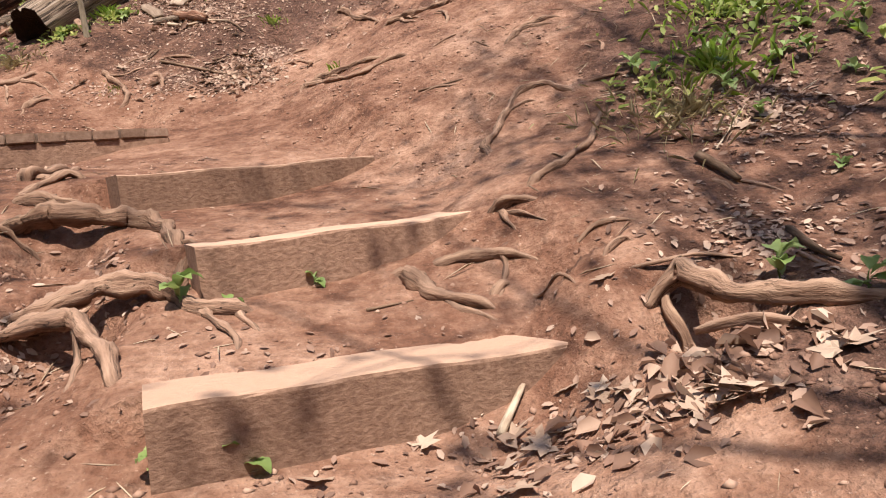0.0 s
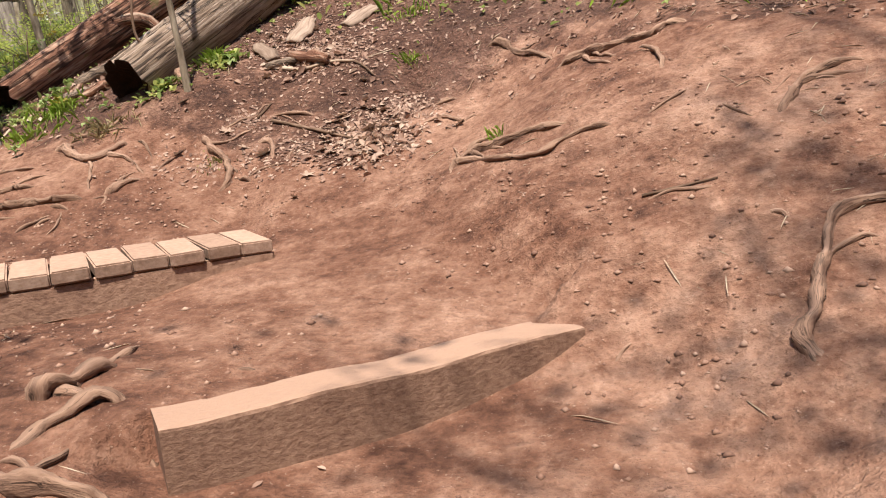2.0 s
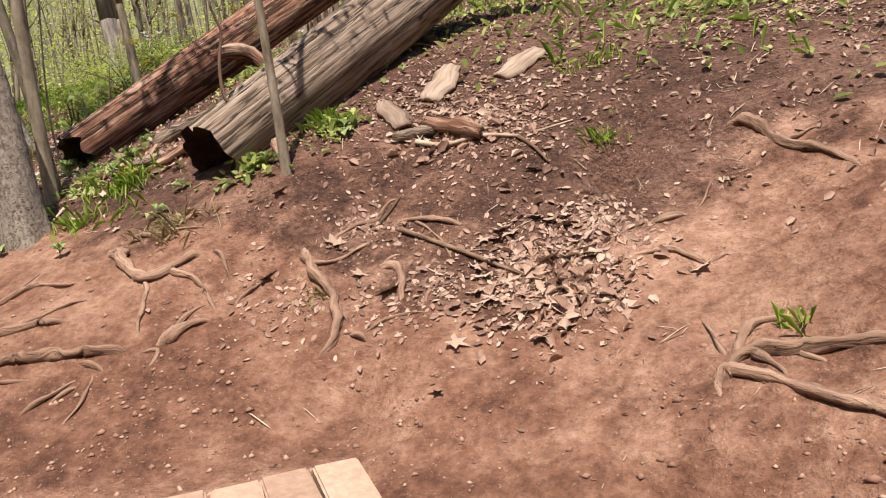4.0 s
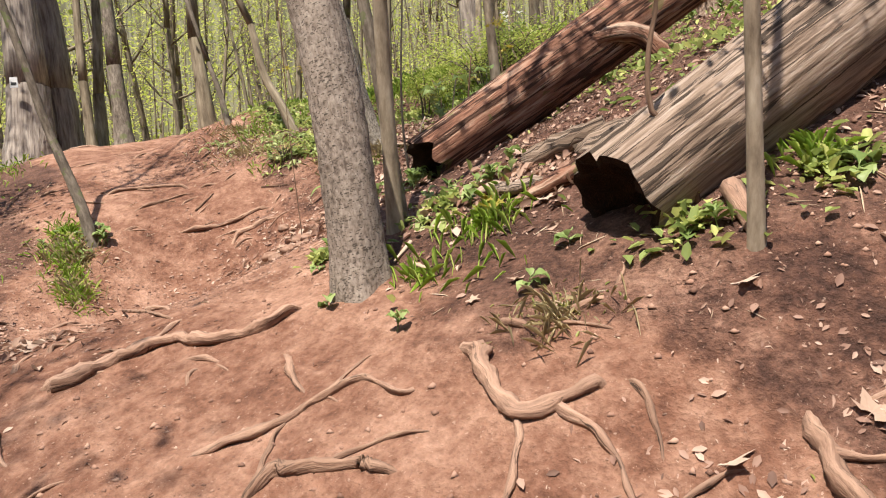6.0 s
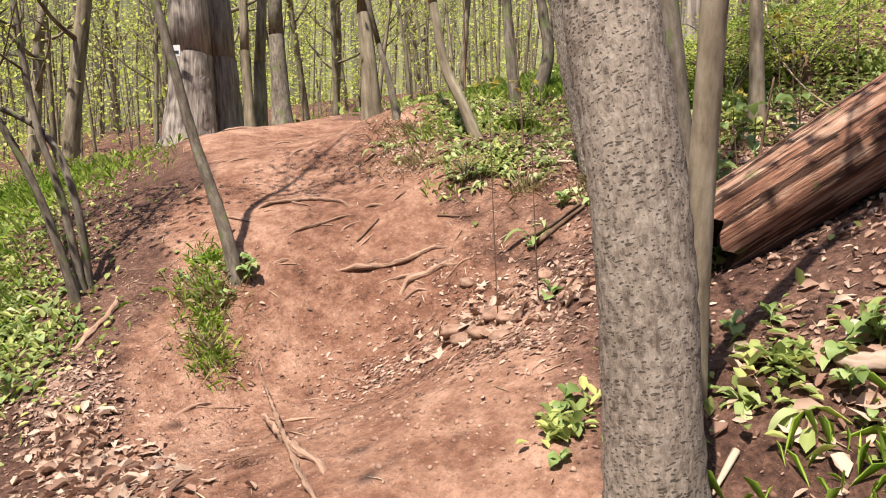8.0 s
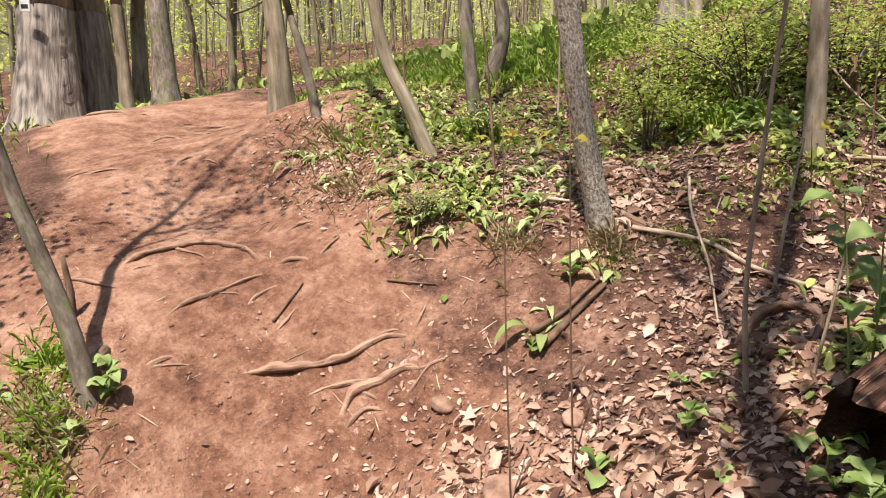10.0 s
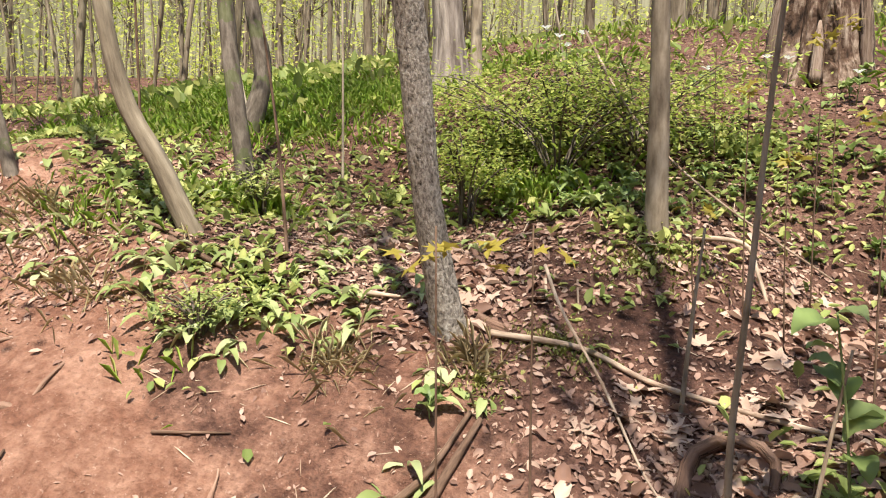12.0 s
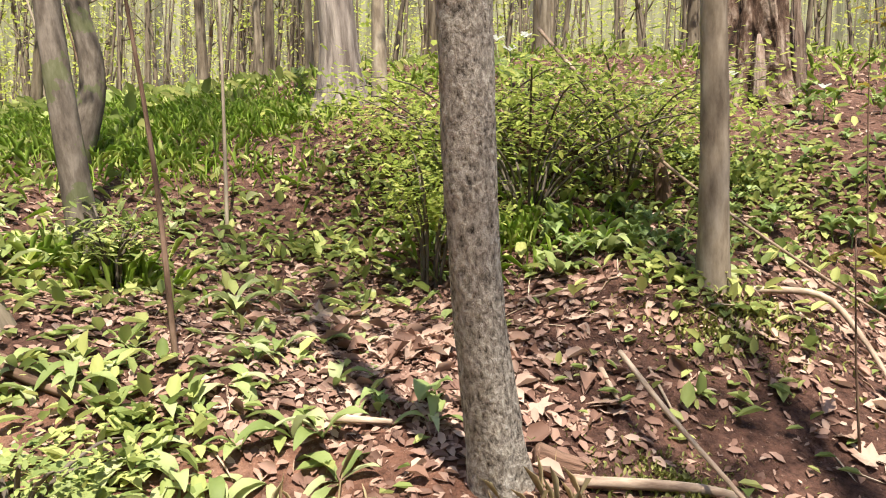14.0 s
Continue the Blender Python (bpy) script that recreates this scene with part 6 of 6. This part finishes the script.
KINDS = [wood_tree(k) for k in range(8)]
rng3 = random.Random(12)
SPOTS = []
while len(SPOTS) < 230:
    a, d = rng3.uniform(0, 6.283), 5.5 + 40 * rng3.random() ** 0.75
    ahead = 0.4 < (a % 6.283) / math.pi < 1.12
    if not ahead and rng3.random() < 0.6:
        continue
    x, y = -7.0 + d * math.cos(a), 8.0 + d * math.sin(a)
    clear_ = float(trail_distance(np.array([x]), np.array([y]))[0])
    if clear_ < 2.2 or (y < 14.0 and x > -11.5 and y > 1.0) or (x > -1.0 and y < 14) or any((x - u) ** 2 + (y - v) ** 2 < 0.8 for u, v in SPOTS):
        continue
    SPOTS.append((x, y))
for k, (x, y) in enumerate(SPOTS):
    m = pose(x, y, gz(x, y), rng3.uniform(-3, 3), rng3.uniform(-3, 3), rng3.uniform(0, 360))
    if k < len(KINDS):
        KINDS[k].matrix_basis = m
    else:
        ob = copy_thing(KINDS[k % 8], Matrix.Identity(4))
        ob.matrix_basis = m @ Matrix.Scale(rng3.uniform(0.8, 1.2), 4)


# south: trees on the sunny side of the trail, whose limbs shade it
for k, (x, y) in enumerate(((-3.4, 1.4), (-1.9, -0.9), (1.9, -0.8), (-6.0, 0.4), (2.9, 1.0), (-4.2, 0.2), (0.6, -3.2), (-0.6, -1.9))):
    lean = ((k * 37) % 7 - 3) * 0.05
    tree(upright(x, y, lean, 0.1), [0.09 + 0.02 * (k % 3), 0.075, 0.07], BARK_FAR, "slim bare tree on the sunny side of the trail", 10, 10 + k % 3, 22, 0.3, 3.4, (5, 5, 4, 2, 2, 2, 2, 5)[k], 0.075, 200 + k)


def far_wood():
    rng = np.random.default_rng(77)
    tubes = []
    for k in range(900):
        a, d = rng.uniform(0.25, 1.3) * math.pi, 16 + 50 * rng.random()
        x, y = -7 + d * math.cos(a), 8 + d * math.sin(a)
        if trail_distance(np.array([x]), np.array([y]))[0] < 2.5:
            continue
        z, r, h = gz(x, y), 0.015 + 0.08 * rng.random() ** 2.5, 5 + 8 * rng.random()
        l = rng.normal(0, 0.09, 2) * h
        tubes.append(tube([(x, y, z - 0.2), (x + l[0] * 0.4, y + l[1] * 0.4, z + h * 0.5), (x + l[0], y + l[1], z + h)], [r, r * 0.75, r * 0.3], 4, 3.0, 0, k, ends=False))
    tagged(piece("distant_trees", mesh_of("distant_trees", *joined(tubes)), BARK_FAR), "dense distant bare trunks of the wood", "woodland", kind="stuff")
    n = 170000
    a, d = rng.uniform(0.25, 1.3, n) * math.pi, 11 + 55 * rng.random(n) ** 0.8
    x, y = -7 + d * np.cos(a), 8 + d * np.sin(a)
    h = 0.3 + 9 * rng.random(n) ** 1.3
    keep = (trail_distance(x, y) > 1.6) & (rough(x + h, y - h, 2.6, 71) + 0.5 * rough(x - h, y, 0.9, 72) > rng.uniform(-0.7, 0.7, n))
    x, y, h, d = x[keep], y[keep], h[keep], d[keep]
    w = np.stack([x, y, relief(x, y) + h], 1)
    n = len(w)
    tagged(piece("understorey_leaves", leaves_mesh("understorey_leaves", w, (0.05 + 0.0045 * d) * (0.6 + 0.8 * rng.random(n)), rng.random(n) * 6.283, rng.normal(-0.2, 0.5, n), 1.4), CANOPY), "pale green spring leaves of the far understorey", "foliage", kind="stuff")


far_wood()


def backdrop():
    m, t, p = nodes_of("distant wood")
    pos = t.nodes.new("ShaderNodeNewGeometry").outputs["Position"]
    stems = noise_at(t, pos, 1.1, (1, 1, 0.05), 6, 0.7)
    haze = noise_at(t, pos, 0.35, (1, 1, 0.7), 4)
    base = mix(t, ramp(t, [(0.45, (0, 0, 0)), (0.55, (1, 1, 1))], stems), (0.11, 0.10, 0.065), (0.33, 0.31, 0.19))
    base = mix(t, ramp(t, [(0.4, (0, 0, 0)), (0.65, (0.7, 0.7, 0.7))], haze), base, (0.25, 0.25, 0.11))
    t.links.new(base, p.inputs["Base Color"])
    p.inputs["Roughness"].default_value = 1.0
    n, verts, faces = 240, [], []
    for k in range(n):
        a = 2 * math.pi * k / n
        top = 36 + 5.5 * rough(np.array([k * 1.0]), np.array([0.0]), 7.0, 3)[0] + 2.5 * rough(np.array([k * 1.0]), np.array([5.0]), 1.6, 4)[0]
        verts += [(-7 + 82 * math.cos(a), 8 + 82 * math.sin(a), -12), (-7 + 82 * math.cos(a), 8 + 82 * math.sin(a), top)]
    for k in range(n):
        a, b = 2 * k, 2 * ((k + 1) % n)
        faces.append((a, a + 1, b + 1, b))
    tagged(piece("backdrop", mesh_of("backdrop", verts, faces), m), "far hazy edge of the wood", "backdrop", kind="structure")


backdrop()


# ---- trail marker on the old tree ----
def trail_marker():
    bm = bmesh.new()
    bmesh.ops.create_cube(bm, size=1)
    bmesh.ops.scale(bm, vec=(0.12, 0.012, 0.16), verts=bm.verts)
    bmesh.ops.bevel(bm, geom=bm.edges[:], offset=0.003, segments=1, affect="EDGES")
    me = bpy.data.meshes.new("trail_marker")
    bm.to_mesh(me)
    bm.free()
    white, t, p = nodes_of("marker paint")
    t.links.new(ramp(t, [(0.3, (0.62, 0.62, 0.6)), (0.6, (0.8, 0.8, 0.78))], noise_at(t, coords(t), 20)), p.inputs["Base Color"])
    ob = piece("trail_marker", me, white)
    z = gz(-14.66, 8.36) + 1.42
    ob.matrix_world = pose(-14.46, 8.16, z, 0, 0, 48)
    tagged(ob, "small white trail marker fixed to the old tree", "sign")
    black, t, p = nodes_of("marker ink")
    p.inputs["Base Color"].default_value = (0.03, 0.03, 0.03, 1)
    bar = bpy.data.meshes.new("bar")
    bm = bmesh.new()
    bmesh.ops.create_cube(bm, size=1)
    bmesh.ops.scale(bm, vec=(0.08, 0.006, 0.045), verts=bm.verts)
    bm.to_mesh(bar)
    bm.free()
    b = piece("bar", bar, black, ob, "dark printed bar")
    b.location = (0, -0.006, -0.02)


trail_marker()
